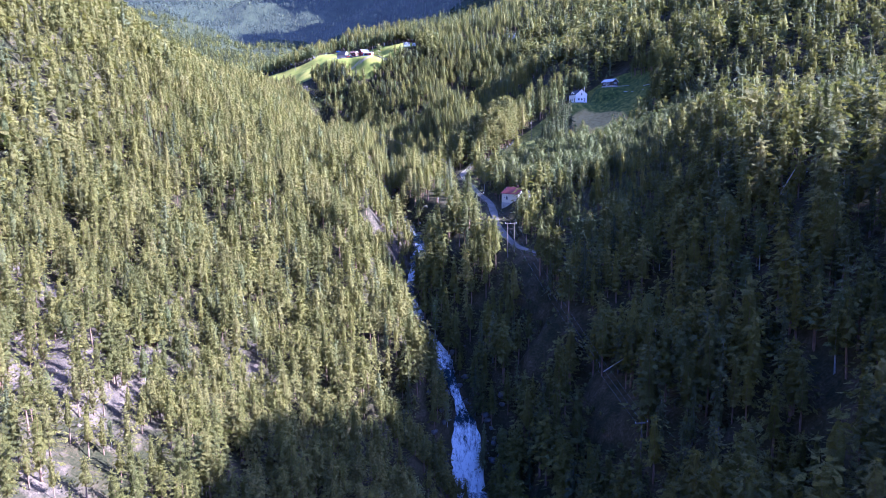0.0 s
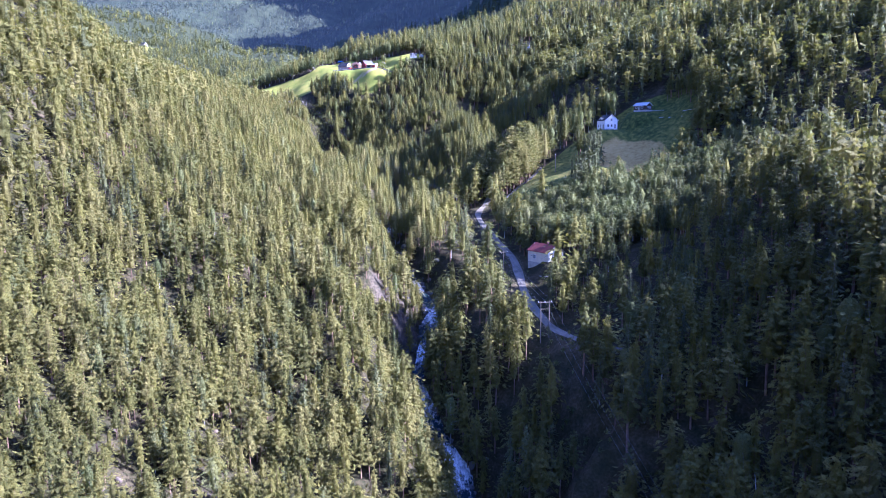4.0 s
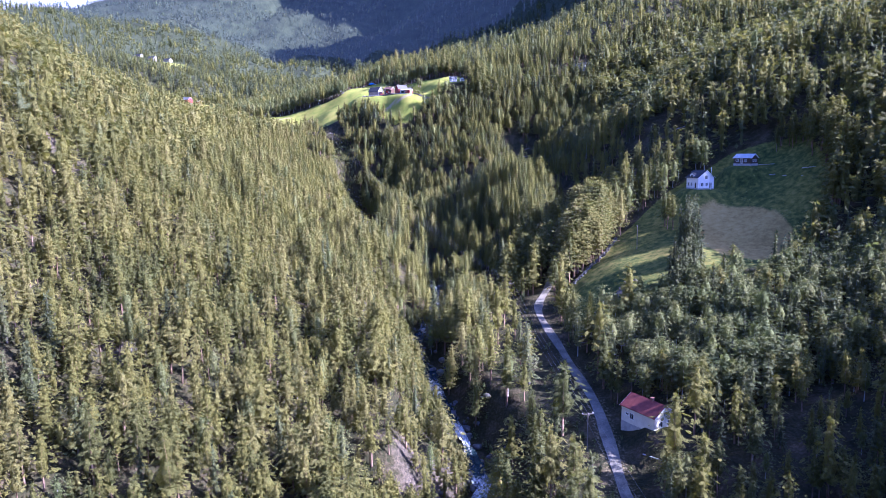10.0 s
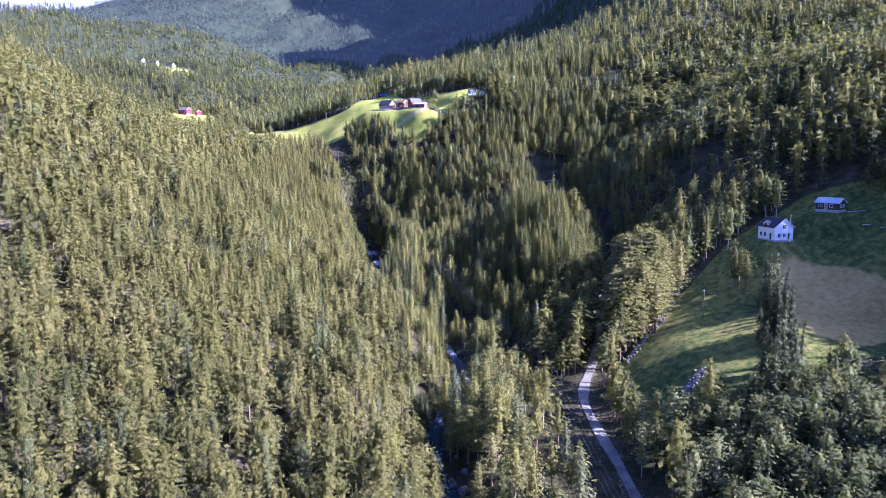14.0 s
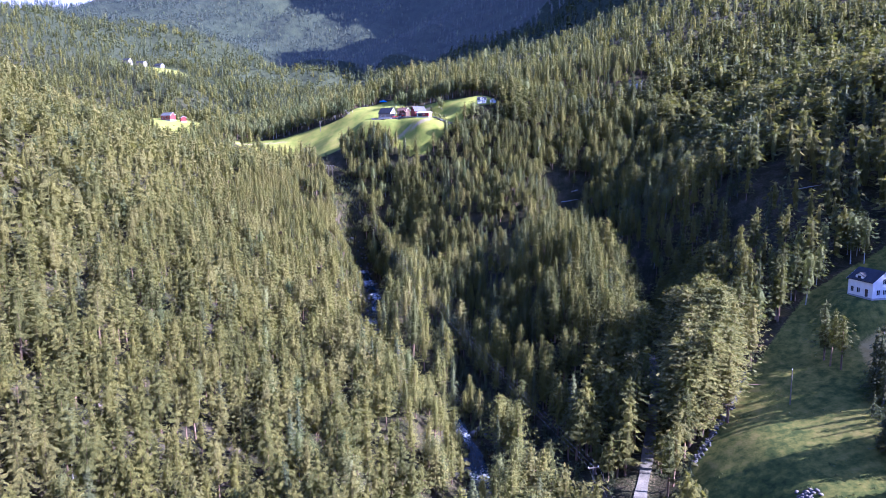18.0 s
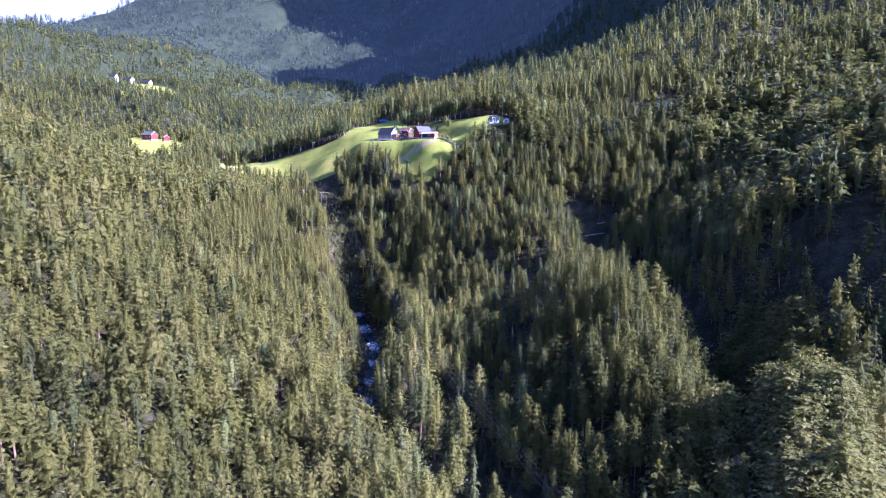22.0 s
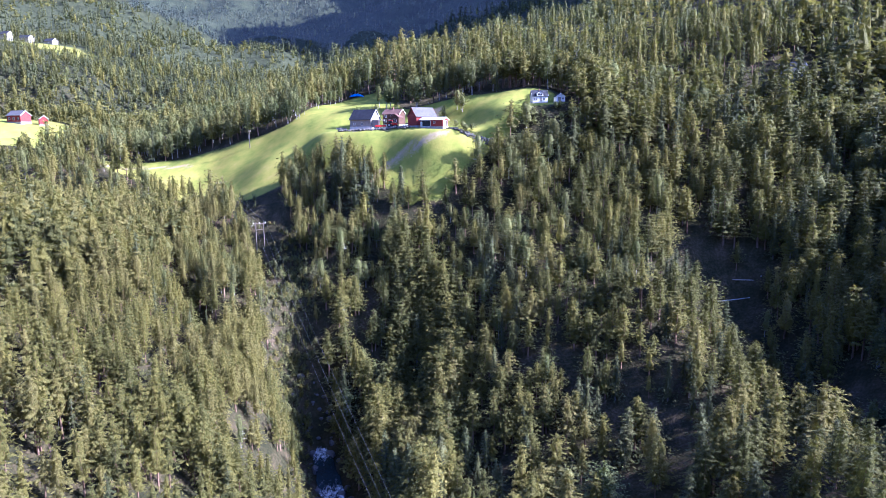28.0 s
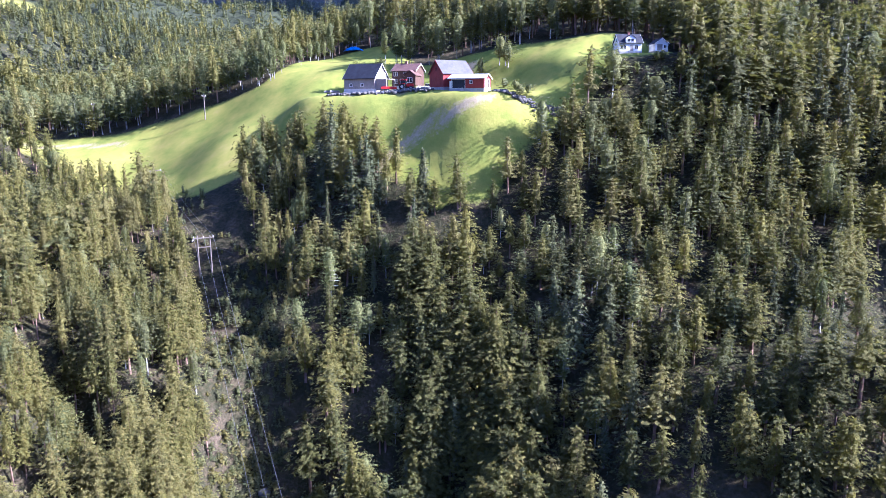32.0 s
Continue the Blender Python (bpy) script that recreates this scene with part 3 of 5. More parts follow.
def boughs(profile, whorls, per, tufts, size, rng, rise, loose):
    """Whorls of boughs, each carrying tufts of needles or leaves out to its tip, which turn outwards and up."""
    n = whorls * per
    w = np.repeat(np.arange(whorls), per)
    u = np.clip((w + 0.5 + rng.uniform(-0.26, 0.26, n)) / whorls, 0, 0.985)
    a = w * 2.4 + np.tile(np.arange(per), whorls) * 6.283 / per + rng.normal(size=n) * 0.35
    z, r = profile(u)
    r = r * rng.uniform(0.55, 1.22, n)
    t = np.tile(np.linspace(0.38, 0.98, tufts) if tufts > 1 else np.full(1, 0.72), n) + rng.normal(size=n * tufts) * 0.06
    a, z, r, u = (np.repeat(q, tufts) for q in (a, z, r, u))
    m = n * tufts
    a = a + rng.normal(size=m) * 0.20 * t
    out = np.stack([np.cos(a), np.sin(a), np.zeros(m)], -1)
    c = out * (r * t)[:, None] + rng.normal(size=(m, 3)) * size * np.array([0.20, 0.20, 0.16])
    c[:, 2] += z + rise * r * t * t
    face = out * 0.62 + np.array([0, 0, 0.78]) + rng.normal(size=(m, 3)) * loose
    face /= np.linalg.norm(face, axis=1)[:, None]
    way = out * 1.0 + rng.normal(size=(m, 3)) * 0.55 + np.array([0, 0, 0.5 * rise])
    way -= face * (way * face).sum(1)[:, None]
    way /= np.linalg.norm(way, axis=1)[:, None]
    big = size * rng.uniform(0.8, 1.35, m) * (0.62 + 0.38 * (1 - u))
    return kites(c - way * big[:, None] * 0.5, way, face, big, big * rng.uniform(0.40, 0.70, m), rng, 0.12)


def leader(top, size, rng, n):
    """The shoot at the very top."""
    c = np.stack([rng.normal(size=n) * size * 0.12, rng.normal(size=n) * size * 0.12, top - size * np.linspace(0.9, 0.1, n)], -1)
    way = np.array([0, 0, 1.0]) + rng.normal(size=(n, 3)) * 0.25
    return kites(c - np.array([0, 0, size * 0.3]), way, rng.normal(size=(n, 3)), size, size * 0.45, rng, 0.0)


def pine_crown(rng, whorls, per, tufts, size):
    low, full, power = rng.uniform(0.16, 0.38), rng.uniform(0.195, 0.245), rng.uniform(0.48, 0.78)

    def profile(u):
        return low + (0.985 - low) * u, full * (1 - u) ** power * (0.55 + 0.45 * np.minimum(u * 4.0, 1)) + 0.010

    return join(core(profile, 3 + 2 * (whorls > 7), 3 + (tufts > 2), rng), boughs(profile, whorls, per, tufts, size, rng, 0.20, 0.34), leader(1.0, size * 0.9, rng, min(4, max(1, whorls // 3))))


def spruce_crown(rng, whorls, per, tufts, size):
    full, power = rng.uniform(0.15, 0.185), rng.uniform(0.80, 0.98)

    def profile(u):
        return 0.07 + 0.915 * u, full * (1 - u) ** power + 0.008

    return join(core(profile, 3 + 2 * (whorls > 7), 3 + (tufts > 2), rng), boughs(profile, whorls, per, tufts, size, rng, -0.42, 0.30), leader(1.0, size, rng, min(4, max(1, whorls // 3))))


def birch_crown(rng, whorls, per, tufts, size):
    low, full, peak = rng.uniform(0.16, 0.28), rng.uniform(0.150, 0.195), rng.uniform(0.30, 0.46)

    def profile(u):
        return low + (0.985 - low) * u, full * np.sin(np.clip(u / peak, 0.12, 1) * 1.5708) * np.sqrt(np.clip(1 - np.clip((u - peak) / (1 - peak), 0, 1) ** 2.2, 0, 1)) + 0.012

    return join(core(profile, 3 + 2 * (whorls > 7), 3 + (tufts > 2), rng), boughs(profile, whorls, per, tufts, size * 0.92, rng, 0.30, 0.45), leader(1.0, size * 0.8, rng, min(4, max(1, whorls // 3))))


def trunk_body(rng, top, base, sides, bend=0.012):
    ring = [(0.0, base), (0.5, base * 0.62), (top, base * 0.08)]
    v, f = spindle([(-0.05, base * 1.15)] + ring[1:], sides, rng)
    v[:, 0] += bend * np.sin(v[:, 2] * 5)
    return v, f


def limbs(rng, count, lo, hi, reach):
    """Bare boughs that carry a crown."""
    v, f = [], []
    for k in range(count):
        z, a = lo + (hi - lo) * (k + rng.uniform()) / count, rng.uniform(0, 6.28)
        L = reach * (1.1 - (z - lo) / (hi - lo)) * rng.uniform(0.7, 1.1)
        d = np.array([math.cos(a), math.sin(a), rng.uniform(-0.1, 0.45)])
        s = np.array([-d[1], d[0], 0])
        o, tip = np.array([0, 0, z]), np.array([0, 0, z]) + d * L
        q = len(v)
        v += [o + s * 0.006, o - s * 0.006, o + np.array([0, 0, 0.011]), tip]
        f += [(q, q + 1, q + 3), (q + 1, q + 2, q + 3), (q + 2, q, q + 3)]
    return np.array(v), np.array(f)


# Far needles and leaves, with the same haze emission added to them.
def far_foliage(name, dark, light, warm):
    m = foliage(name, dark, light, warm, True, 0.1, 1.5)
    return hazy(m, m.node_tree.nodes, m.node_tree.links, HAZE_GLOW)


# Dark set: bluer copy of the near needle colours, haze put into base colour.
FAR_HAZED_DARK, FAR_PALE = ((0.050, 0.068, 0.044), (0.085, 0.100, 0.055), (0.110, 0.120, 0.066)), ((0.10, 0.13, 0.052), (0.15, 0.17, 0.066), (0.19, 0.20, 0.08))
KINDS = {          # lods and rich: whorls, boughs, tufts a bough, their size
    "pine": dict(crown=pine_crown, mass=PINE_MASS, far=far_foliage("far_pine_needles_hazed", *FAR_HAZED_DARK), leaf=PINE, bark=M_BARK, base=0.013, top=0.93,
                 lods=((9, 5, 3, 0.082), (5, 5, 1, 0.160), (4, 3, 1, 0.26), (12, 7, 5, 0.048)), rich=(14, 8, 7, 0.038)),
    "spruce": dict(crown=spruce_crown, mass=SPRUCE_MASS, far=far_foliage("far_spruce_needles_hazed", *FAR_HAZED_DARK), leaf=SPRUCE, bark=M_GREYBARK, base=0.014, top=0.95,
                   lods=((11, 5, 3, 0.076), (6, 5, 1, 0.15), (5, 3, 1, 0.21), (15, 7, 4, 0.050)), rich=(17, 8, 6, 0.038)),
    "birch": dict(crown=birch_crown, mass=LEAF_MASS, far=far_foliage("far_birch_leaves_hazed", *FAR_PALE), leaf=LEAF, bark=M_BIRCHBARK, base=0.007, top=0.80,
                  lods=((8, 6, 3, 0.074), (5, 5, 1, 0.15), (4, 3, 1, 0.24), (11, 8, 4, 0.050)), rich=(13, 9, 6, 0.038)),
}
rng = np.random.default_rng(77)


def scatter(x0, x1, y0, y1, gap, jitter=0.72):
    xs, ys = np.meshgrid(np.arange(x0, x1, gap), np.arange(y0, y1, gap))
    return (xs + rng.uniform(-jitter, jitter, xs.shape) * gap).ravel(), (ys + rng.uniform(-jitter, jitter, xs.shape) * gap).ravel()


def clear_of(x, y):
    """Where the wood grows: off the fields, road, river, power line and houses."""
    ok = along(RIVER, x, y)[0] > 3.0 + 2.0 * step(375, 395, y) * (1 - step(478, 490, y)) + 1.6 * bump(0 * x, y, 0, 322, 1, 22) + 1.0 * wobble(x, y, 40, 31)
    ok &= along(ROAD, x, y)[0] > 3.4
    ok &= along(ROAD + np.array([-5.0, -2.0, 0]), x, y)[0] > np.where(y < 285, np.where(y > 205, 5.0, 3.0), 1.0)
    ok &= along(LINE_LOW, x, y)[0] > 3.5
    ok &= (along(POWER_CUT, x, y)[0] > 3.6 + 1.2 * wobble(x, y, 30, 32)) | (y > 590)
    for p in (FIELD_LOWER, FIELD_FARM, FIELD_WEST, FIELD_FAR):
        ok &= inside(p, x, y) < -1.2
    ok &= bump(x, y, -190, 1135, 48, 60) < 0.45 + 0.25 * wobble(x, y, 40, 33)          # felled patch
    for hx, hy, hr in YARDS:
        ok &= np.hypot(x - hx, y - hy) > hr
    return ok


YARDS = [(38, 204, 10), (33, 198, 8), (43, 196, 7), (22, 195, 5), (25, 201, 5), (29, 150, 6), (31, 158, 5), (92, 337, 9), (112, 340, 9), (-74, 591, 14), (-63, 592, 11), (-53, 582, 12), (-50, 576, 8), (-14, 577, 11), (-8, 575, 7), 
         (-270, 704, 14), (-258, 678, 15), (-248, 660, 12), (84, 607, 12), (-60, 610, 12), (-40, 610, 14)]
tx, ty, tl = [], [], []
PATH_LINE = np.array([(4, -73, 0), (-40, 420, 0), (-30, 640, 0)], float)
near_box, mid_box = (-300, 270, 20, 660), (-620, 520, 20, 1000)
for box, gap, zone in ((near_box, 4.25, 0), (mid_box, 7.8, 1), ((-900, 500, 600, 1500), 10.5, 2), ((-1300, 300, 1500, 2350), 11.5, 6), ((-150, 130, 485, 575), 4.3, 3), ((-440, -60, 640, 1010), 6.4, 7), ((-150, 10, 45, 130), 5.5, 4), ((-330, 330, -240, 460), 9.0, 5)):
    px, py = scatter(*box, gap)
    if zone in (1, 2):
        ib = (near_box, mid_box)[zone - 1]          # the finer wood stands there
        out = ~((px > ib[0]) & (px < ib[1]) & (py > ib[2]) & (py < ib[3]))
        px, py = px[out], py[out]
    seen = (np.abs(px + 15) < np.where(px < -15, 0.74, 0.67) * np.maximum(py + 95, 0) + 25)
    view = (zone == 5) | seen
    if zone == 5:
        view &= ~(seen & (py > 20)) & ~((px > 70) & (py < 190))
    px, py = px[view], py[view]
    good = clear_of(px, py)
    px, py = px[good], py[good]
    away = along(PATH_LINE, px, py)[0]
    tx.append(px)
    ty.append(py)
    tl.append(np.where(zone in (2, 5, 6), 2, np.where((zone in (0, 3, 4)) & (away < np.where(px < 0, 88, 125)), 0, 1)))
tx, ty, tl = np.concatenate(tx), np.concatenate(ty), np.concatenate(tl)
set_kind, set_tall = np.full(len(tx), -1), np.zeros(len(tx))


def plant(xs, ys, what, heights):
    """Trees at chosen places: rows, groups and undergrowth."""
    global tx, ty, tl, set_kind, set_tall
    tx, ty, tl = np.concatenate([tx, xs]), np.concatenate([ty, ys]), np.concatenate([tl, np.zeros(len(xs), int)])
    set_kind, set_tall = np.concatenate([set_kind, np.broadcast_to(what, len(xs))]), np.concatenate([set_tall, heights])


def row(pts, gap, spread, what, lo, hi):
    for (ax, ay), (bx, by) in zip(pts, pts[1:]):
        n = max(1, int(math.hypot(bx - ax, by - ay) / gap))
        t = (np.arange(n) + rng.uniform(0, 1, n)) / n
        plant(ax + (bx - ax) * t + rng.normal(size=n) * spread, ay + (by - ay) * t + rng.normal(size=n) * spread, what, rng.uniform(lo, hi, n))


for _ in range(2):
    row([(62, 252), (64, 260), (67, 268)], 1.7, 1.7, 1, 14, 19)
    row([(70, 279), (73, 287)], 1.6, 1.4, 1, 16, 20)
    row([(77, 300), (80, 308)], 1.8, 1.4, 1, 14, 18)
    row([(66, 268), (75, 296)], 4.0, 1.5, 1, 3, 6)          # spruces across the meadow
row([(34, 262), (46, 259), (58, 256)], 2.2, 1.6, 2, 7, 11)
row([(31, 292), (30, 283), (31, 272)], 2.8, 0.8, 1, 7, 12)
row([(74, 322), (77, 318)], 1.6, 1.0, 0, 14, 16)
for _ in range(3):
    row([(40, 308), (45, 318), (51, 328), (56, 338)], 2.6, 2.6, 0, 17, 22)          # tall pines between road and meadow
plant(np.array([40.3, 43.8, 45.5, 65.6, 32.0, 47.5, 50.0, 52.5]), np.array([189.0, 180.0, 184.0, 174.6, 281.0, 197.0, 202.0, 208.0]), 0, np.array([19.0, 15.0, 12.0, 17.0, 10.0, 17.0, 15.0, 14.0]))
row([(29, 300), (30, 308)], 2.4, 0.8, 0, 9, 12)
grove_x, grove_y = rng.uniform(30, 56, 150), rng.uniform(308, 348, 150)
grove = (np.hypot((grove_x - 43 - 0.28 * (grove_y - 328)) / 8.5, (grove_y - 328) / 19) < 1) & (along(ROAD, grove_x, grove_y)[0] > 5) & (inside(FIELD_LOWER, grove_x, grove_y) < 0)
plant(grove_x[grove], grove_y[grove], 0, rng.uniform(20.5, 25, grove.sum()))          # the grove of old pines above the road
mix_x, mix_y = rng.uniform(42, 128, 520), rng.uniform(205, 264, 520)
mixed = clear_of(mix_x, mix_y)
plant(mix_x[mixed], mix_y[mixed], np.where(rng.uniform(size=mixed.sum()) < 0.8, 2, 1), rng.uniform(7.5, 12.5, mixed.sum()))          # birches and small spruces below the meadow
old_x, old_y = rng.uniform(48, 68, 90), rng.uniform(364, 406, 90)
old = np.hypot((old_x - 58) / 9, (old_y - 385) / 20) < 1
plant(old_x[old], old_y[old], 0, rng.uniform(16.5, 20, old.sum()))
fill_x, fill_y = rng.uniform(-6, 36, 130), rng.uniform(335, 414, 130)
fill = clear_of(fill_x, fill_y)
plant(fill_x[fill], fill_y[fill], 0, rng.uniform(13, 18, fill.sum()))
bank_x, bank_y = rng.uniform(-8, 28, 190), rng.uniform(140, 335, 190)
bank = clear_of(bank_x, bank_y) & ((bank_y < 188) | (bank_y > 262)) & (bank_x < np.interp(bank_y, ROAD[:, 1], ROAD[:, 0])) & (bank_x > np.interp(bank_y, RIVER[:, 1], RIVER[:, 0]) + 4)
plant(bank_x[bank], bank_y[bank], 0, rng.uniform(11, 16, bank.sum()))          # between river and road
tuft_x, tuft_y = rng.uniform(30, 135, 2600), rng.uniform(256, 356, 2600)
tuft = (inside(FIELD_LOWER, tuft_x, tuft_y) > 1) & (inside(FIELD_HAY, tuft_x, tuft_y) < 0) & (wobble(tuft_x, tuft_y, 18, 61) > 0.5)
plant(tuft_x[tuft], tuft_y[tuft], 2, rng.uniform(0.25, 0.6, tuft.sum()))
row([(76, 350), (90, 356), (106, 360)], 2.6, 2.4, 2, 12, 17)
for _ in range(2):
    row([(130, 350), (137, 332)], 3.2, 2.0, 0, 10, 14)
    row([(137, 332), (136, 314), (130, 300), (122, 288)], 2.8, 2.0, 0, 15, 20)
for _ in range(2):
    row([(-104, 573), (-90, 572), (-78, 568), (-71, 561)], 2.4, 1.8, 0, 9, 14)          # in front of the field
row([(23, 302), (27, 318), (32, 338), (36, 358), (39, 380), (34, 412)], 2.6, 1.3, 0, 16, 21)
row([(14, 305), (18, 322), (24, 344), (28, 370)], 2.6, 2.0, 0, 15, 20)
for _ in range(2):
    row([(-62, 490), (-59, 508), (-57, 526), (-59, 544)], 1.9, 2.6, 0, 13, 16)          # edge of the spur above the wires
for what in (0, 1, 2) * 3:
    row([(-94, 488), (-91, 508), (-87, 524), (-93, 548)], 0.32, 4.6, what, 1.1, 2.55)          # scrub on the gorge bank
for _ in range(3):
    row([(-52, 476), (-47, 500), (-46, 522), (-50, 536)], 1.8, 3.4, 0, 13, 16)
row([(-30, 562), (-14, 562), (0, 562), (9, 568)], 2.0, 1.4, 0, 6, 9)
for _ in range(3):
    row([(-86, 452), (-94, 472), (-97, 500), (-96, 520), (-100, 536), (-108, 556)], 1.7, 2.0, 0, 8, 13)          # on the wall of the gorge
for _ in range(4):
    row([(-6, 306), (-14, 340), (-24, 372), (-36, 404)], 1.6, 9.0, 1, 2.5, 6)          # low spruces beside the wires
wall_x, wall_y = rng.uniform(-140, -97, 300), rng.uniform(438, 560, 300)
wall_on = (along(POWER_CUT, wall_x, wall_y)[0] > 3.2) & (along(RIVER, wall_x, wall_y)[0] > 4.0) & (inside(FIELD_FARM, wall_x, wall_y) < -2)
plant(wall_x[wall_on], wall_y[wall_on], 0, rng.uniform(7, 12, wall_on.sum()))
row([(-52, 655), (-50, 660)], 2.0, 1.2, 2, 4, 6)
row([(-70, 684), (-67, 687), (-60, 674)], 2.2, 1.4, 2, 8, 12)
for _ in range(2):
    row([(-118, 626), (-110, 622), (-104, 618)], 2.4, 2.2, 2, 6, 10)
    row([(-72, 616), (-66, 613), (-58, 611), (-50, 608), (-40, 606)], 3.2, 2.4, 2, 8, 13)          # garden trees behind the farm
    row([(-30, 600), (-36, 602), (-42, 606)], 2.6, 2.0, 2, 9, 13)
    row([(1, 564), (5, 572), (7, 582), (4, 592)], 2.4, 1.8, 0, 15, 19)          # tall pines beside the villa
    row([(-48, 612), (-30, 606), (-16, 602), (-4, 598)], 2.6, 3.0, 0, 12, 16)
row([(-79, 601), (-73, 602), (-69, 603)], 2.0, 1.2, 2, 7, 9)
row([(-46, 590), (-42, 593), (-38, 590)], 2.4, 1.6, 2, 5, 8)
row([(-34, 571), (-40, 568), (-44, 570)], 2.0, 1.0, 2, 2, 3.5)
row([(-108, 616), (-98, 640), (-86, 660)], 3.0, 2.0, 2, 5, 9)
row([(-20, 568), (-8, 569), (2, 571)], 2.0, 0.8, 2, 2, 4)
for line, gap, spread, lo, hi in ((POWER_CUT[:, :2], 0.45, 3.4, 1.4, 4.0), (LINE_LOW[:, :2], 1.6, 2.0, 1.0, 2.6), (RIVER[8:, :2], 1.6, 4.5, 1.0, 3.0), (ROAD[4:40, :2], 1.3, 4.5, 0.8, 2.2)):
    row([tuple(q) for q in line], gap, spread, 1 if gap < 1 else 2, lo, hi)                          # undergrowth
young_x, young_y = rng.uniform(-140, 0, 5200), rng.uniform(55, 420, 5200)
young = clear_of(young_x, young_y) & (young_x < np.interp(young_y, RIVER[:, 1], RIVER[:, 0])) & (np.abs(young_x + 15) < 0.7 * (young_y + 95) + 20)
plant(young_x[young], young_y[young], 0, rng.uniform(4.5, 8.5, young.sum()))          # young pines under the old ones
tl[-young.sum():] = 1
ok = (along(RIVER, tx, ty)[0] > 2.4) & (along(ROAD, tx, ty)[0] > 2.6)
ok &= (along(POWER_CUT + np.array([3.2, 1.4, 0]), tx, ty)[0] > 7.0 * step(425, 465, ty)) | ((set_tall > 0) & (set_tall < 2.6)) | (ty > 585)          # the line's clearing
tx, ty, tl, set_kind, set_tall = tx[ok], ty[ok], tl[ok], set_kind[ok], set_tall[ok]

# thinner on crags and on the felled slope above the farm
thin = np.where(tx < np.interp(ty, RIVER[:, 1], RIVER[:, 0]), 0.0, 0.22 - 0.16 * (1 - step(150, 230, ty))) + 0.30 * bump(tx, ty, -66, 58, 26, 22) + 0.5 * bump(tx, ty, -41, 96, 9, 12) + 0.22 * step(0.35, 0.8, wobble(tx, ty, 60, 21)) * (tx < -5) * (ty < 330)
thin = thin + 0.6 * np.exp(-(along(HOLLOW, tx, ty)[0] / 9.0) ** 2) + 0.45 * bump(tx, ty, 8, 226, 13, 30) + 0.7 * bump(tx, ty, 86, 392, 14, 22) + 0.45 * bump(tx, ty, -215, 930, 75, 55) + 0.8 * bump(tx, ty, -95, 770, 60, 70) + 0.35 * bump(tx, ty, -172, 785, 42, 45) + 0.4 * bump(tx, ty, 28, 528, 26, 9) + 0.15 * bump(tx, ty, 2, 325, 22, 50) + 0.10 * bump(tx, ty, -8, 495, 55, 50) + 0.2 * bump(tx, ty, -20, 368, 20, 42)
dr, zr = along(RIVER, tx, ty)
keep = (rng.uniform(size=len(tx)) > thin) | ((set_kind >= 0) & (bump(tx, ty, -66, 58, 26, 22) < rng.uniform(0.5, 1.5, len(tx))))
tx, ty, tl, dr, set_kind, set_tall = tx[keep], ty[keep], tl[keep], dr[keep], set_kind[keep], set_tall[keep]
tz = ground_height(tx, ty) - 0.15
left = tx < np.interp(ty, RIVER[:, 1], RIVER[:, 0])

# kinds of tree by place
mix1, mix2 = wobble(tx, ty, 55, 41), wobble(tx, ty, 30, 42)
roll = rng.uniform(size=len(tx))
p_birch = 0.035 + 0.05 * (mix1 > 0.4) + 0.5 * bump(tx, ty, 66, 232, 26, 20) + 0.5 * bump(tx, ty, 47, 240, 11, 20)
# The birch share round (88, 455) is raised to brighten that hillside.
p_birch += 0.30 * bump(tx, ty, -110, 520, 14, 30) * left + 0.30 * bump(tx, ty, -62, 540, 50, 20) + 0.6 * bump(tx, ty, -75, 572, 30, 9) + 0.55 * bump(tx, ty, -28, 562, 16, 8) + 0.75 * bump(tx, ty, -160, 655, 70, 45) + 0.6 * bump(tx, ty, -165, 770, 60, 60) + 0.28 * bump(tx, ty, 88, 455, 40, 32)
# More spruces from y=700 on, a dark bluish stand-in for haze.
p_spruce = np.where(left, 0.04, 0.20) + np.where(left, 0.05, 0.2) * mix2 + 0.5 * bump(tx, ty, 100, 245, 45, 30) + 0.2 * (tl == 2) + 0.45 * step(700, 900, ty)
kind = np.where(roll < p_birch, 2, np.where(roll < p_birch + p_spruce, 1, 0))
kind = np.where(set_kind >= 0, set_kind, kind)
tall = np.where(left, rng.normal(11.6, 2.0, len(tx)), rng.normal(15.2, 2.9, len(tx)) * (1 - 0.26 * step(35, 55, tx) * (1 - step(262, 300, ty)) * step(120, 190, ty)))
tall = np.where(kind == 2, tall * 0.88, tall) * (1 + 0.12 * mix2)
tall *= 1 - 0.36 * bump(tx, ty, -8, 495, 90, 80)
tall += 3.5 * bump(tx, ty, 50, 332, 14, 22) 
tall *= 1 - 0.55 * bump(tx, ty, -408, 918, 60, 34)
tall *= np.where((ty < 110) & left, 0.82, 1.0)
tall *= 1 - 0.28 * bump(tx, ty, -150, 552, 60, 42) - 0.5 * bump(tx, ty, -240, 622, 42, 38) - 0.30 * bump(tx, ty, -8, 566, 16, 6) - 0.35 * bump(tx, ty, -52, 544, 26, 13) - 0.22 * bump(tx, ty, 2, 325, 22, 50)
tall *= 1 - 0.28 * bump(tx, ty, 68, 182, 22, 34) + 0.35 * bump(tx, ty, 108, 182, 14, 34)
tall = np.clip(tall, 4.0, 22.0) * np.where((tl == 2) & (ty > 1300), 0.9, 1.0)
tall = np.where(set_tall > 0, set_tall, tall)
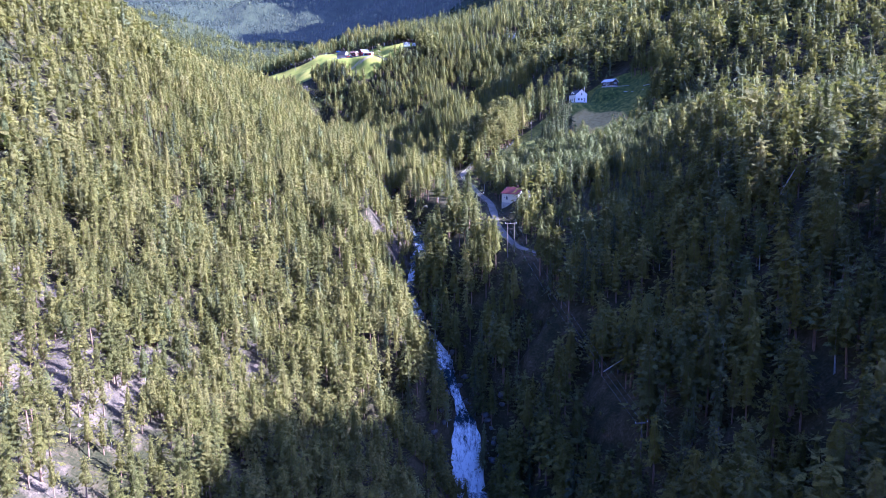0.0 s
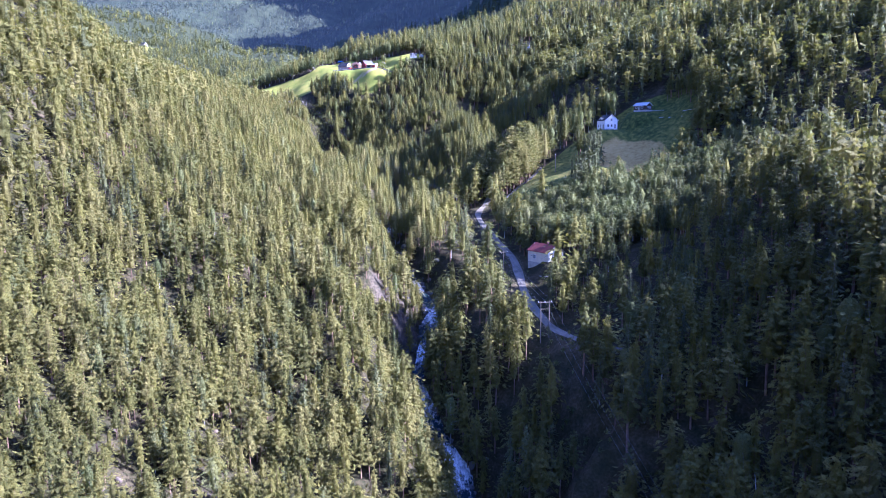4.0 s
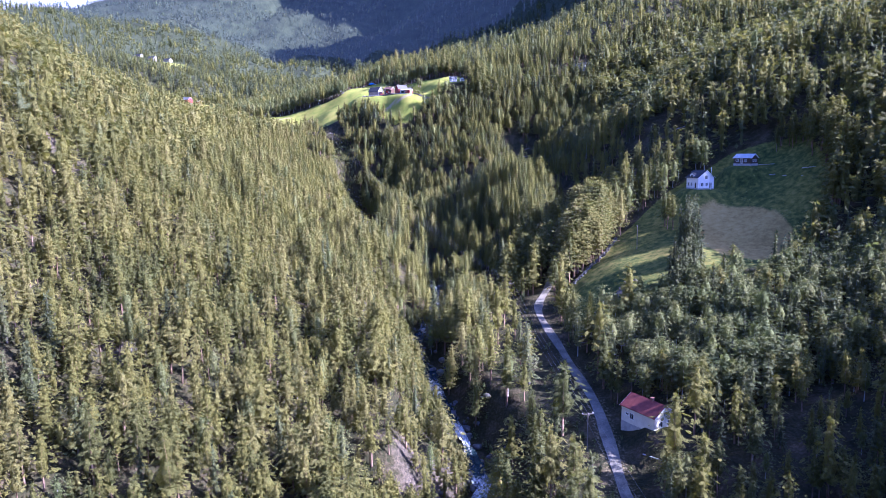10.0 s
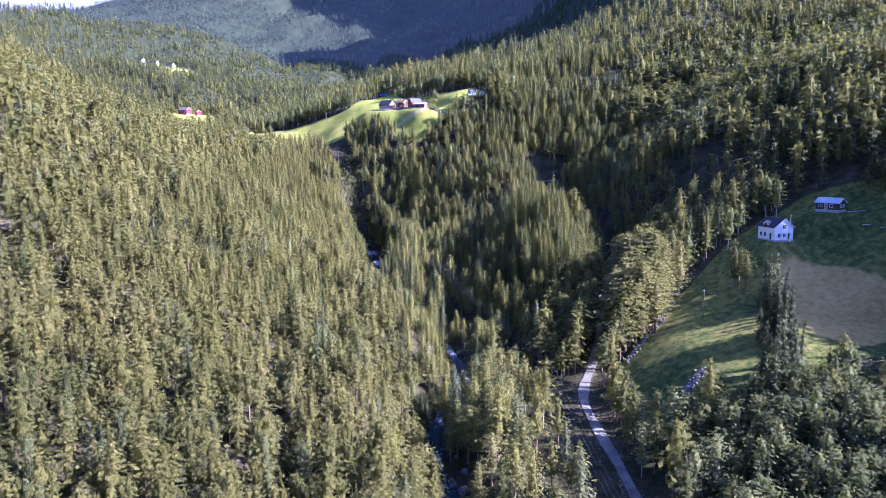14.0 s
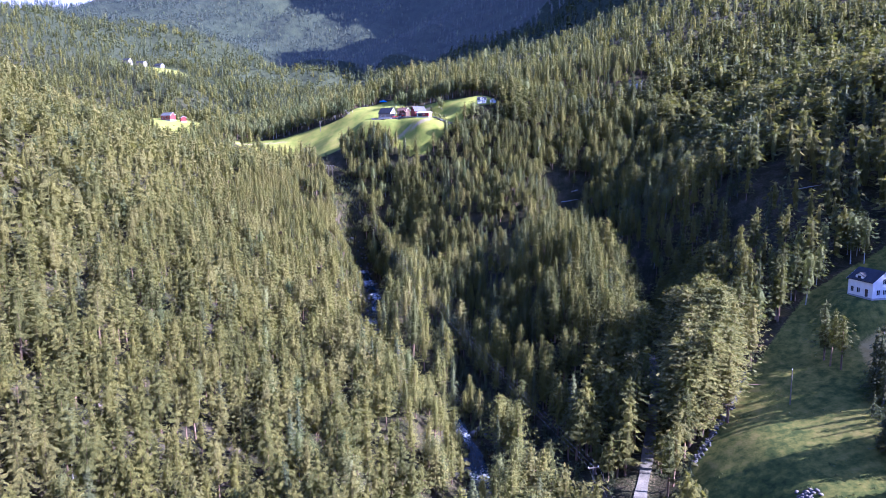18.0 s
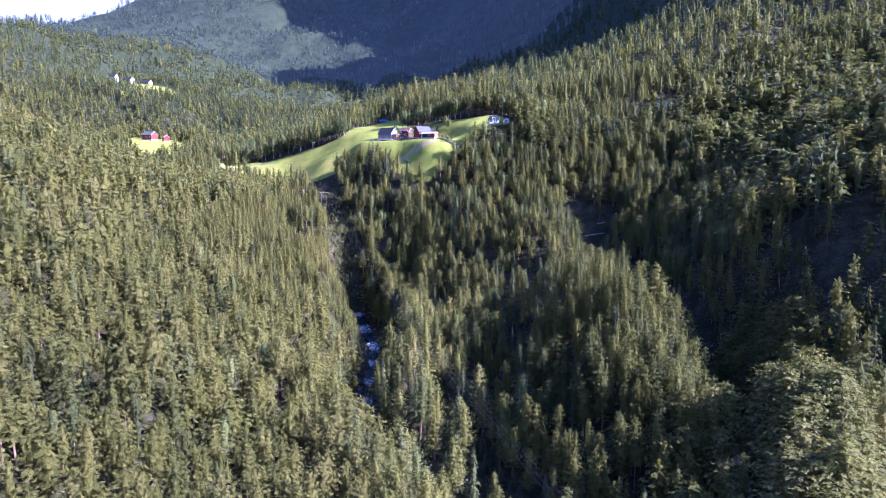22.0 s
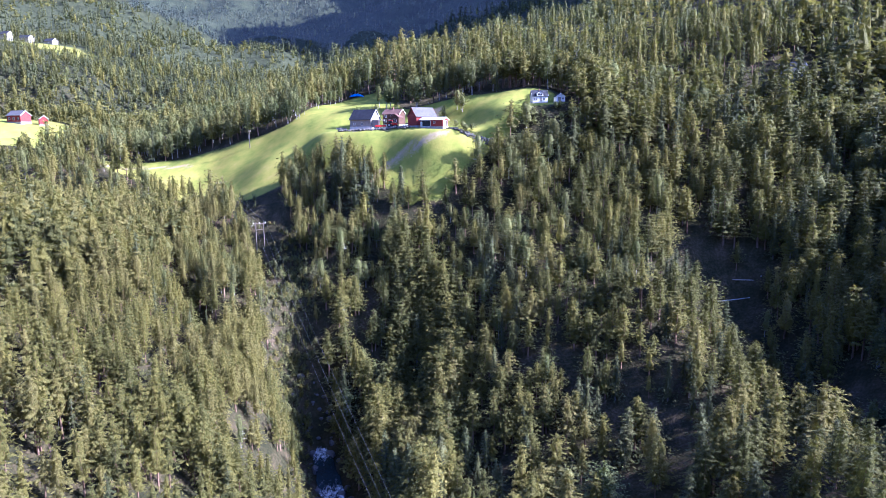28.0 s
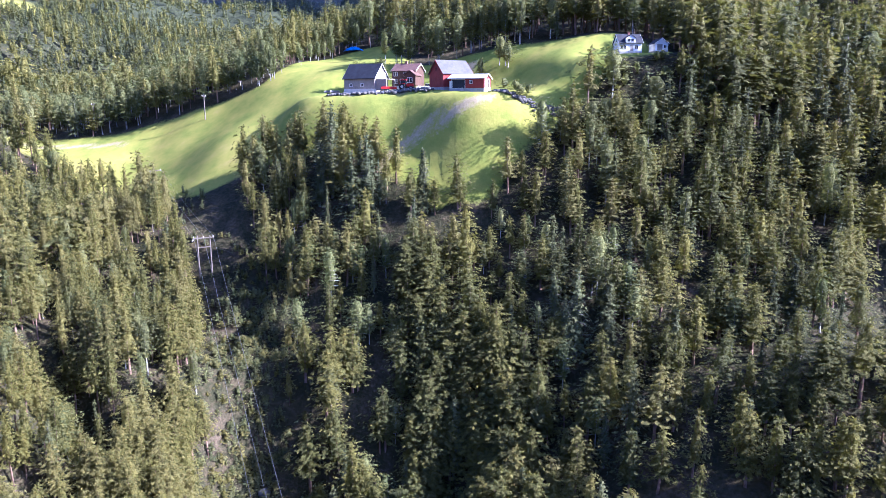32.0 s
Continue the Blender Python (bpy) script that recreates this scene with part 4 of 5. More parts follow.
girth = np.where((set_tall > 0) & (set_tall < 4), 2.0, np.where((set_tall > 20.4) | ((set_tall > 16.4) & (np.hypot((tx - 58) / 9, (ty - 385) / 20) < 1)), 1.35, 1.0)) * rng.uniform(1.0, 1.42, len(tx)) * np.where(kind == 1, 0.9, np.where((kind == 2) & ((ty > 560) | (tx > 40)), 1.35, 1.0)) * np.where(tl == 2, 1.25, np.where(tl == 1, 1.05, 1.0)) * np.where(left, 1.12, np.where((ty > 430) & (ty < 600), 1.42, np.where(ty > 335, 0.98, 1.14)))
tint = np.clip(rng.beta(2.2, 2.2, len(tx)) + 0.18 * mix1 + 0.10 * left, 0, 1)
# From y=700 on tints are lowered: haze and shade put into the colour.
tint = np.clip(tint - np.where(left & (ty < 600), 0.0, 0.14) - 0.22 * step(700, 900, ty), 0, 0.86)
# Four stands get lighter tints: light put into the foliage colour.
tint = np.clip(tint + 0.25 * bump(tx, ty, 95, 450, 45, 60) + 0.2 * bump(tx, ty, 125, 225, 40, 40) + 0.28 * bump(tx, ty, -65, 556, 45, 22) + 0.28 * bump(tx, ty, 0, 478, 45, 26), 0, 0.9)
tint[rng.uniform(size=len(tx)) < 0.004] = 1.0
spin = rng.uniform(0, 6.283, len(tx))

tl = np.where((tl == 1) & (tx > -215) & (tx < -20) & (ty > 560) & (ty < 700), 0, tl)          # round the farm
tl = np.where((tl == 0) & (np.hypot((tx - 46) / 18, (ty - 326) / 30) < 1) & (tall > 14), 3, tl)          # the old grove
tl = np.where((tl == 0) & (ty > 462) & (ty < 564) & (tx > -140) & (tx < 90) & (tall > 8.5), 3, tl)          # the finest trees, below the farm

tl = np.where((tl == 0) & (ty > 335) & (ty < 462) & (tx > -25) & (tx < 62) & (tall > 10), 3, tl)          # the spur above the gorge
tl = np.where((tl == 2) & (ty > -40) & (ty < 90) & (tx > 20) & (tx < 140), 0, tl)          # where the walk begins
tl = np.where((tl == 0) & (set_tall > 0) & (set_tall < 4.5), 1, tl)

# the trees beside the camera's way stand as things of their own
single = np.zeros(len(tx), bool)
for k in range(3):
    near = np.abs(tx - np.interp(ty, (60, 200, 330, 480, 560), (8, 2, -20, -50, -60))) + 0.12 * np.abs(ty - 330)
    near = np.where((kind == k) & ((tl == 0) | (tl == 3)) & (tall > 5) & (ty > 110) & (ty < 575), near, 1e9)
    near = np.where(np.hypot((tx - 46) / 18, (ty - 326) / 30) < 1, near - 120, near)
    pick = np.argsort(near)[:(300, 220, 160)[k]]
    single[pick[near[pick] < 1e8]] = True

def grow(name, k, spec, chosen, needles):
    """All the trees of one kind in a stretch of wood, as one mesh, at four degrees of detail."""
    vs, fs, mi, tints, off = [], [], [], [], 0
    for lod in range(4):
        shapes = 5 if lod == 2 else 7
        for variant in range(shapes):
            r = np.random.default_rng(1000 * k + 10 * lod + variant)
            V, Fc = spec["crown"](r, *spec["lods"][lod])
            mat_of = np.zeros(len(Fc), int)
            if lod in (0, 3):
                trunk = trunk_body(r, spec["top"], spec["base"], 3)
                mat_of = np.concatenate([mat_of, np.ones(len(trunk[1]), int)])
                V, Fc = join((V, Fc), trunk)
            sel = np.where(chosen & (kind == k) & (tl == lod))[0][variant::shapes]
            if not len(sel):
                continue
            c, s = np.cos(spin[sel])[:, None], np.sin(spin[sel])[:, None]
            h, g = tall[sel][:, None], (tall * girth)[sel][:, None]
            lean = rng.normal(size=(2, len(sel), 1)) * 0.02
            P = np.stack([(V[:, 0] * c - V[:, 1] * s) * g + lean[0] * V[:, 2] * h + tx[sel][:, None],
                          (V[:, 0] * s + V[:, 1] * c) * g + lean[1] * V[:, 2] * h + ty[sel][:, None],
                          V[:, 2] * h + tz[sel][:, None]], -1)
            vs.append(P.reshape(-1, 3))
            fs.append((Fc[None] + (np.arange(len(sel)) * len(V))[:, None, None] + off).reshape(-1, 3))
            mi.append(np.tile(mat_of, len(sel)))
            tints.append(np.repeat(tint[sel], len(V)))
            off += len(sel) * len(V)
    return new(name, mesh_from(name, np.concatenate(vs), np.concatenate(fs), (needles, spec["bark"]), np.concatenate(mi), tint=np.concatenate(tints)))


WORDS = {"pine": "olive-green pine forest covering both valley sides", "spruce": "dark green spruces among the pines of the valley",
         "birch": "pale green birches scattered through the valley woods"}
for k, (name, spec) in enumerate(KINDS.items()):
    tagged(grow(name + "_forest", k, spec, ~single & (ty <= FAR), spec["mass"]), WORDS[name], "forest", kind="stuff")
    tagged(grow("far_" + name + "_woods", k, spec, ty > FAR, spec["far"]), "haze-painted blue-green " + name + " woods on the distant hillsides", "forest", kind="stuff")


def part(name, body, mat, parent, label="", at=None):
    """Links a mesh, or a bmesh, as one part under a thing or under a part."""
    if isinstance(body, bmesh.types.BMesh):
        me = bpy.data.meshes.new(name)
        body.to_mesh(me)
        body.free()
    else:
        me = body
    if not me.materials:
        me.materials.append(mat)
    ob = new(name, me)
    ob.parent = parent
    if at is not None:
        ob.matrix_basis = at
    if label:
        tagged(ob, label)
    return ob


for k, (name, spec) in enumerate(KINDS.items()):
    full = {"pine": "tall pine with a bare reddish trunk and ragged crown", "spruce": "dark green spruce with drooping layered branches",
            "birch": "pale green birch with a white trunk and airy crown"}[name]
    models = []
    for variant in range(6):
        r = np.random.default_rng(5000 + 100 * k + variant)
        tree = tagged(new(name + "_tree"), full, "tree", name + " trees by the gorge and road")
        cv, cf = spec["crown"](r, *spec["rich"])
        crown = mesh_from("crown", cv, cf, (spec["leaf"],))
        tv, tf = join(trunk_body(r, spec["top"], spec["base"], 7), limbs(r, 16, 0.22, 0.85, 0.16))
        trunk = mesh_from("trunk", tv, tf, (spec["bark"],))
        part("trunk", trunk, spec["bark"], tree)
        part("crown", crown, spec["leaf"], tree)
        models.append(tree)
    for j, i in enumerate(np.where(single & (kind == k))[0]):
        m = Matrix.LocRotScale((tx[i], ty[i], tz[i]), Euler((rng.normal() * 0.02, rng.normal() * 0.02, spin[i])), (tall[i] * girth[i], tall[i] * girth[i], tall[i]))
        v = j % 6
        if j < 6:
            models[v].matrix_basis = m
        else:
            copy_thing(models[v], m).matrix_basis = m


# ---- buildings ----
def boxes(*items):
    """One bmesh of boxes: (x0, x1, y0, y1, z0, z1)."""
    bm = bmesh.new()
    for x0, x1, y0, y1, z0, z1 in items:
        v = [bm.verts.new(p) for p in ((x0, y0, z0), (x1, y0, z0), (x1, y1, z0), (x0, y1, z0), (x0, y0, z1), (x1, y0, z1), (x1, y1, z1), (x0, y1, z1))]
        for f in ((3, 2, 1, 0), (4, 5, 6, 7), (0, 1, 5, 4), (1, 2, 6, 5), (2, 3, 7, 6), (3, 0, 4, 7)):
            bm.faces.new([v[i] for i in f])
    return bm


def body(L, W, h, rise):
    """Walls with two gables, as one closed shell; the ridge runs along x."""
    bm = bmesh.new()
    a, b = L / 2, W / 2
    low = [bm.verts.new(p) for p in ((-a, -b, 0), (a, -b, 0), (a, b, 0), (-a, b, 0))]
    top = [bm.verts.new(p) for p in ((-a, -b, h), (a, -b, h), (a, b, h), (-a, b, h))]
    r0, r1 = bm.verts.new((-a, 0, h + rise)), bm.verts.new((a, 0, h + rise))
    bm.faces.new(low[::-1])
    bm.faces.new((low[0], low[1], top[1], top[0]))
    bm.faces.new((low[2], low[3], top[3], top[2]))
    bm.faces.new((low[1], low[2], top[2], r1, top[1]))
    bm.faces.new((low[3], low[0], top[0], r0, top[3]))
    bm.faces.new((top[0], top[1], r1, r0))
    bm.faces.new((top[2], top[3], r0, r1))
    return bm


def slab(L, W, h, rise, over, thick, side):
    """One roof slope with its thickness and overhang; side -1 or 1."""
    bm = bmesh.new()
    a, b = L / 2 + over, W / 2 + over
    eave = h - rise * over / (W / 2)
    pts = [(-a, 0, h + rise + 0.04), (a, 0, h + rise + 0.04), (a, side * b, eave + 0.04), (-a, side * b, eave + 0.04)]
    lo = [bm.verts.new(p) for p in pts]
    hi = [bm.verts.new((x, y, z + thick)) for x, y, z in pts]
    for f in (hi, lo[::-1]):
        bm.faces.new(f)
    for i in range(4):
        bm.faces.new((lo[i], lo[(i + 1) % 4], hi[(i + 1) % 4], hi[i]))
    bmesh.ops.recalc_face_normals(bm, faces=bm.faces)
    return bm


def opening(parent, kind_name, x, y, z, w, h, turn, frame_mat, fill_mat, bars=True):
    """A window or door set on a wall: turn in degrees about z."""
    m = pose(x, y, z, 0, 0, turn)
    t = 0.09
    fr = boxes((-w / 2 - t, -w / 2, -0.05, 0.07, -h / 2 - t, h / 2 + t), (w / 2, w / 2 + t, -0.05, 0.07, -h / 2 - t, h / 2 + t),
               (-w / 2, w / 2, -0.05, 0.07, h / 2, h / 2 + t), (-w / 2, w / 2, -0.05, 0.07, -h / 2 - t, -h / 2),
               *(((-0.03, 0.03, -0.05, 0.06, -h / 2, h / 2),) if bars else ()))
    ob = part(kind_name, fr, frame_mat, parent, at=m)
    part("pane" if kind_name == "window" else "door_leaf", boxes((-w / 2, w / 2, -0.05, 0.02, -h / 2, h / 2)), fill_mat, ob)
    return ob


def house(name, label, x, y, along_x, along_y, L, W, h, rise, base, walls, roof, footing, trim, wins=(), doors=(), chimney=None, over=0.35, lowering=0.0, category="house"):
    """A gabled house: its ridge runs along the given way. wins: (side, place along, height, width, tall)."""
    ang = math.degrees(math.atan2(along_y, along_x))
    c, s_ = math.cos(radians(ang)), math.sin(radians(ang))
    corners = [(x + c * u * L / 2 - s_ * v * W / 2, y + s_ * u * L / 2 + c * v * W / 2) for u in (-1, 1) for v in (-1, 1)]
    hs = [lift(*q) for q in corners]
    z = max(hs) * 0.6 + min(hs) * 0.4 + base - lowering
    root = tagged(new(name), label, category)
    root.matrix_basis = pose(x, y, z, 0, 0, ang)
    down = z - min(hs) + 0.6
    part("foundation", boxes((-L / 2 - 0.06, L / 2 + 0.06, -W / 2 - 0.06, W / 2 + 0.06, -down, 0.0)), footing, root, "grey stone foundation")
    wall = part("wall", body(L, W, h, rise), walls, root)
    for side in (-1, 1):
        part("roof_slope", slab(L, W, h, rise, over, 0.16, side), roof, root)
    g = over + 0.05
    for u in (-1, 1):
        e = u * (L / 2 + over)
        bm = bmesh.new()
        for side in (-1, 1):
            p = [(e, 0, h + rise - 0.02), (e, side * (W / 2 + over), h - rise * over / (W / 2) - 0.02)]
            v = [bm.verts.new(q) for q in (p[0], p[1], (e, p[1][1], p[1][2] + 0.2), (e, 0, p[0][2] + 0.2))]
            w = [bm.verts.new((q.co.x + u * 0.05, q.co.y, q.co.z)) for q in v]
            bm.faces.new(v)
            bm.faces.new(w[::-1])
            for i in range(4):
                bm.faces.new((v[i], v[(i + 1) % 4], w[(i + 1) % 4], w[i]))
        bmesh.ops.recalc_face_normals(bm, faces=bm.faces)
        part("bargeboard", bm, trim, root)
    place = {"front": lambda p: (p, -W / 2, 180), "back": lambda p: (p, W / 2, 0), "left": lambda p: (-L / 2, p, 90), "right": lambda p: (L / 2, p, -90)}
    for side, p, zz, w, t in wins:
        px, py, turn = place[side](p)
        opening(root, "window", px, py, zz, w, t, turn, trim, M_PANE)
    for side, p, zz, w, t, mat in doors:
        px, py, turn = place[side](p)
        opening(root, "door", px, py, zz, w, t, turn, trim, mat, False)
    if chimney is not None:
        part("chimney", boxes((chimney - 0.3, chimney + 0.3, -0.3, 0.3, h + rise - 0.7, h + rise + 0.75), (chimney - 0.38, chimney + 0.38, -0.38, 0.38, h + rise + 0.75, h + rise + 0.87)), M_BRICK, root)
    return root


def boarded(name, c1, c2, boards=7.0, rough=0.7):
    """Painted boarding: fine upright lines in the relief, weathered patches in the colour."""
    m, n, l, b = material(name, rough)
    big, small = noise_node(n, l, 0.8, 4), noise_node(n, l, 9, 4, stretch=(1, 1, 0.2))
    mixed = maths(n, l, "ADD", maths(n, l, "MULTIPLY", big.outputs[0], 0.6), maths(n, l, "MULTIPLY", small.outputs[0], 0.4))
    l.new(ramp(n, l, mixed, ((0.34, c1), (0.62, c2))).outputs[0], b.inputs["Base Color"])
    tc = n.new("ShaderNodeTexCoord")
    sep = n.new("ShaderNodeSeparateXYZ")
    l.new(tc.outputs["Object"], sep.inputs[0])
    line = maths(n, l, "ABSOLUTE", maths(n, l, "SINE", maths(n, l, "MULTIPLY", maths(n, l, "ADD", sep.outputs[0], sep.outputs[1]), boards * 3.1416)))
    add_bump(n, l, b, maths(n, l, "POWER", line, 0.25), 0.5, 0.03)
    return m


M_WHITE = boarded("white_boarding", (0.70, 0.69, 0.66), (0.82, 0.81, 0.79))
M_CREAM = boarded("cream_boarding", (0.62, 0.57, 0.46), (0.74, 0.70, 0.59))
M_RED = boarded("red_boarding", (0.19, 0.030, 0.026), (0.28, 0.052, 0.042))
M_BROWN = boarded("brown_logs", (0.055, 0.032, 0.022), (0.105, 0.062, 0.040), 3.0)
M_GREYBOARD = boarded("weathered_boarding", (0.21, 0.19, 0.165), (0.34, 0.31, 0.27))
M_DARKBOARD = boarded("dark_boarding", (0.045, 0.036, 0.030), (0.085, 0.068, 0.055))
M_REDTILE = boarded("red_roof_tiles", (0.13, 0.036, 0.030), (0.22, 0.062, 0.050), 3.0, 0.8)
M_BROWNTILE = boarded("brown_roof_tiles", (0.085, 0.048, 0.038), (0.155, 0.092, 0.070), 3.0, 0.8)
M_SLATE = boarded("dark_slate_roof", (0.018, 0.019, 0.024), (0.040, 0.042, 0.050), 2.0, 0.7)
M_GREYROOF = boarded("grey_sheet_roof", (0.085, 0.083, 0.082), (0.14, 0.136, 0.132), 2.0, 0.55)
M_WHITEROOF = boarded("pale_metal_roof", (0.36, 0.37, 0.38), (0.50, 0.51, 0.52), 3.0, 0.45)
M_FOOT = plain("foundation_stone", (0.30, 0.29, 0.28), (0.48, 0.46, 0.43), 0.9, 0.9, 0.7, 0.06)
M_LIME = plain("limewashed_stone", (0.52, 0.50, 0.47), (0.70, 0.68, 0.64), 0.9, 0.9, 0.6, 0.05)
M_TRIM = plain("white_trim", (0.72, 0.72, 0.70), (0.82, 0.82, 0.80), 2.0, 0.6, 0.1, 0.01)
M_PANE = plain("window_glass", (0.018, 0.022, 0.028), (0.045, 0.052, 0.060), 1.0, 0.08, 0.0, 0.001)
M_BRICK = plain("chimney_brick", (0.22, 0.10, 0.075), (0.34, 0.19, 0.15), 2.0, 0.9, 0.5, 0.03)
M_BLUE = plain("blue_tarpaulin", (0.03, 0.13, 0.42), (0.08, 0.24, 0.62), 1.2, 0.4, 0.5, 0.05)
M_REDPAINT = plain("red_paint", (0.42, 0.020, 0.015), (0.55, 0.040, 0.030), 2.0, 0.35, 0.1, 0.01)
M_SILVER = plain("silver_paint", (0.50, 0.51, 0.53), (0.62, 0.63, 0.65), 1.0, 0.3, 0.05, 0.005, 0.5)
M_TYRE = plain("tyre_rubber", (0.02, 0.02, 0.02), (0.045, 0.043, 0.04), 3.0, 0.85, 0.3, 0.01)

# white house on the lower meadow
wh = house("white_house", "white wooden house with dark slate roof by the meadow", 92.8, 336.3, 0.28, -0.96, 8.2, 7.2, 4.3, 2.7, 0.4, M_WHITE, M_SLATE, M_FOOT, M_TRIM,
           (("front", -2.6, 1.5, 1.0, 1.35), ("front", -0.5, 1.5, 1.0, 1.35), ("right", -1.8, 1.5, 1.0, 1.35), ("right", 0.0, 4.4, 1.0, 1.35), ("right", 0.2, 1.5, 0.9, 1.2),
            ("back", 1.5, 1.5, 1.0, 1.35), ("left", 0, 4.4, 1.0, 1.3)), (("right", 2.0, 1.15, 1.0, 2.1, M_DARKBOARD), ("front", 2.2, 1.15, 1.0, 2.1, M_DARKBOARD)), None)
dormer = part("dormer", body(1.9, 2.6, 1.0, 0.7), M_WHITE, wh, "white dormer with a dark roof", pose(-0.8, -2.35, 4.4, 0, 0, 90))
part("dormer_roof", slab(1.9, 2.6, 1.0, 0.7, 0.2, 0.1, 1), M_SLATE, dormer)
part("dormer_roof", slab(1.9, 2.6, 1.0, 0.7, 0.2, 0.1, -1), M_SLATE, dormer)
part("pane", boxes((-1.0, -0.96, -0.5, 0.5, 0.1, 0.95)), M_PANE, dormer)
part("flag_pole", boxes((5.6, 5.72, 1.0, 1.12, -1.2, 8.6)), M_TRIM, wh)

house("hay_shed", "small dark timber shed with a pale sheet roof on stone footing", 112.6, 340.5, 0.62, -0.78, 7.6, 5.2, 2.3, 1.5, 0.9, M_DARKBOARD, M_WHITEROOF, M_FOOT, M_TRIM,
      (("front", -2.2, 1.3, 1.0, 0.9), ("front", 1.4, 1.3, 1.0, 0.9), ("right", -0.8, 1.3, 0.9, 0.9), ("right", 0.9, 1.3, 0.9, 0.9)), (("front", -0.4, 1.05, 0.9, 1.9, M_GREYBOARD),), category="shed")

house("roadside_house", "cream wooden house with a red tiled roof beside the road", 39.4, 205.4, 0.53, -0.85, 10.4, 6.8, 3.8, 2.2, 0.6, M_CREAM, M_REDTILE, M_FOOT, M_TRIM,
      (("front", -1.8, 1.9, 1.1, 1.3), ("front", -3.3, 2.1, 0.9, 0.5), ("right", -1.4, 1.9, 1.0, 1.3), ("right", 1.2, 1.9, 1.0, 1.3), ("right", 0, 4.2, 0.8, 0.9), ("back", 0, 1.9, 1.0, 1.3)),
      (("back", 2.4, 1.1, 0.9, 2.0, M_GREYBOARD),), 1.2)

# farm above the field
barn = house("timber_barn", "grey timber barn with dark slate roof and pale gable", -75.0, 590.8, 0.90, -0.43, 8.8, 6.4, 2.6, 3.3, 1.2, M_GREYBOARD, M_SLATE, M_LIME, M_TRIM,
             (("right", 0.0, 3.6, 0.6, 0.7), ("front", -2.4, 0.9, 0.7, 0.6), ("front", 0.8, 0.9, 0.7, 0.6)), (("right", -1.2, 1.2, 1.6, 2.3, M_DARKBOARD),), category="barn")
part("gable_cladding", boxes((4.42, 4.50, -2.2, 2.2, 2.2, 4.0)), M_CREAM, barn)
part("porch", boxes((4.5, 7.4, -2.6, -2.3, -0.4, 2.2), (4.5, 7.4, -2.6, 1.4, 2.2, 2.35), (7.2, 7.4, 1.1, 1.3, -0.4, 2.2)), M_GREYBOARD, barn, "open lean-to porch of grey boards")
brown = house("farmhouse", "dark brown log farmhouse with reddish tiled roof", -64.6, 592.5, 0.93, -0.36, 7.6, 6.4, 4.3, 2.0, 1.2, M_BROWN, M_BROWNTILE, M_LIME, M_TRIM,
              (("front", -2.6, 3.4, 1.1, 1.1), ("front", -2.7, 1.3, 1.0, 1.2), ("front", -0.6, 1.3, 1.0, 1.2), ("front", 0.6, 3.3, 1.0, 1.1), ("left", 0, 1.5, 1.0, 1.2), ("right", -1.6, 1.3, 1.0, 1.2)),
              (("front", 0.9, 1.05, 1.0, 2.0, M_GREYBOARD),), -0.5)
brown.matrix_basis = brown.matrix_basis @ Matrix.Scale(0.84, 4)
wing = part("wing", body(4.0, 3.6, 2.9, 1.3), M_BROWN, brown, "projecting gabled wing of brown timber", pose(3.0, -3.6, 0, 0, 0, -90))
for side in (-1, 1):
    part("wing_roof", slab(4.0, 3.6, 2.9, 1.3, 0.3, 0.14, side), M_BROWNTILE, wing)
opening(brown, "window", 3.0, -5.6, 1.5, 1.5, 1.3, 180, M_TRIM, M_PANE)
red = house("red_barn", "tall red wooden barn with a grey sheet roof", -54.0, 581.8, 0.88, 0.47, 9.0, 8.4, 3.7, 3.5, 0.6, M_RED, M_GREYROOF, M_FOOT, M_RED,
            (("left", 0.0, 4.9, 0.6, 0.8), ("back", -1.0, 2.4, 0.9, 0.9)), (("left", -1.2, 1.6, 2.4, 3.0, M_RED),), category="barn")
red.matrix_basis = red.matrix_basis @ Matrix.Scale(0.84, 4)
low = house("machine_shed", "low red machine shed with a pale metal roof", -49.6, 575.2, 0.90, -0.42, 9.4, 4.6, 2.4, 0.95, 0.5, M_RED, M_WHITEROOF, M_FOOT, M_TRIM,
            (("front", 1.2, 1.5, 0.7, 0.7),), (("right", -0.9, 1.15, 1.3, 2.1, M_TRIM), ("right", 0.8, 1.15, 1.1, 2.1, M_DARKBOARD), ("front", -2.2, 1.1, 3.6, 2.0, M_SLATE), ("front", -4.2, 0.9, 0.6, 1.6, M_TRIM)), category="shed")
low.matrix_basis = low.matrix_basis @ Matrix.Scale(0.9, 4)
w2 = house("white_villa", "white wooden villa with dark gambrel roof and dormer", -14.2, 576.2, 0.99, 0.10, 7.6, 6.2, 2.7, 2.8, 0.5, M_WHITE, M_SLATE, M_FOOT, M_TRIM,
           (("front", -2.9, 1.3, 0.9, 1.2), ("front", -1.9, 1.3, 0.9, 1.2), ("front", 2.0, 1.3, 1.0, 1.2), ("right", 0, 3.6, 0.9, 1.0), ("left", 0, 3.6, 0.9, 1.0)), (("front", 0.3, 1.05, 1.1, 2.0, M_GREYBOARD),), 0.2)
dm = part("dormer", body(2.4, 3.2, 1.4, 1.0), M_WHITE, w2, "broad white dormer", pose(-0.2, -2.3, 2.7, 0, 0, 90))
for side in (-1, 1):
    part("dormer_roof", slab(2.4, 3.2, 1.4, 1.0, 0.2, 0.1, side), M_SLATE, dm)
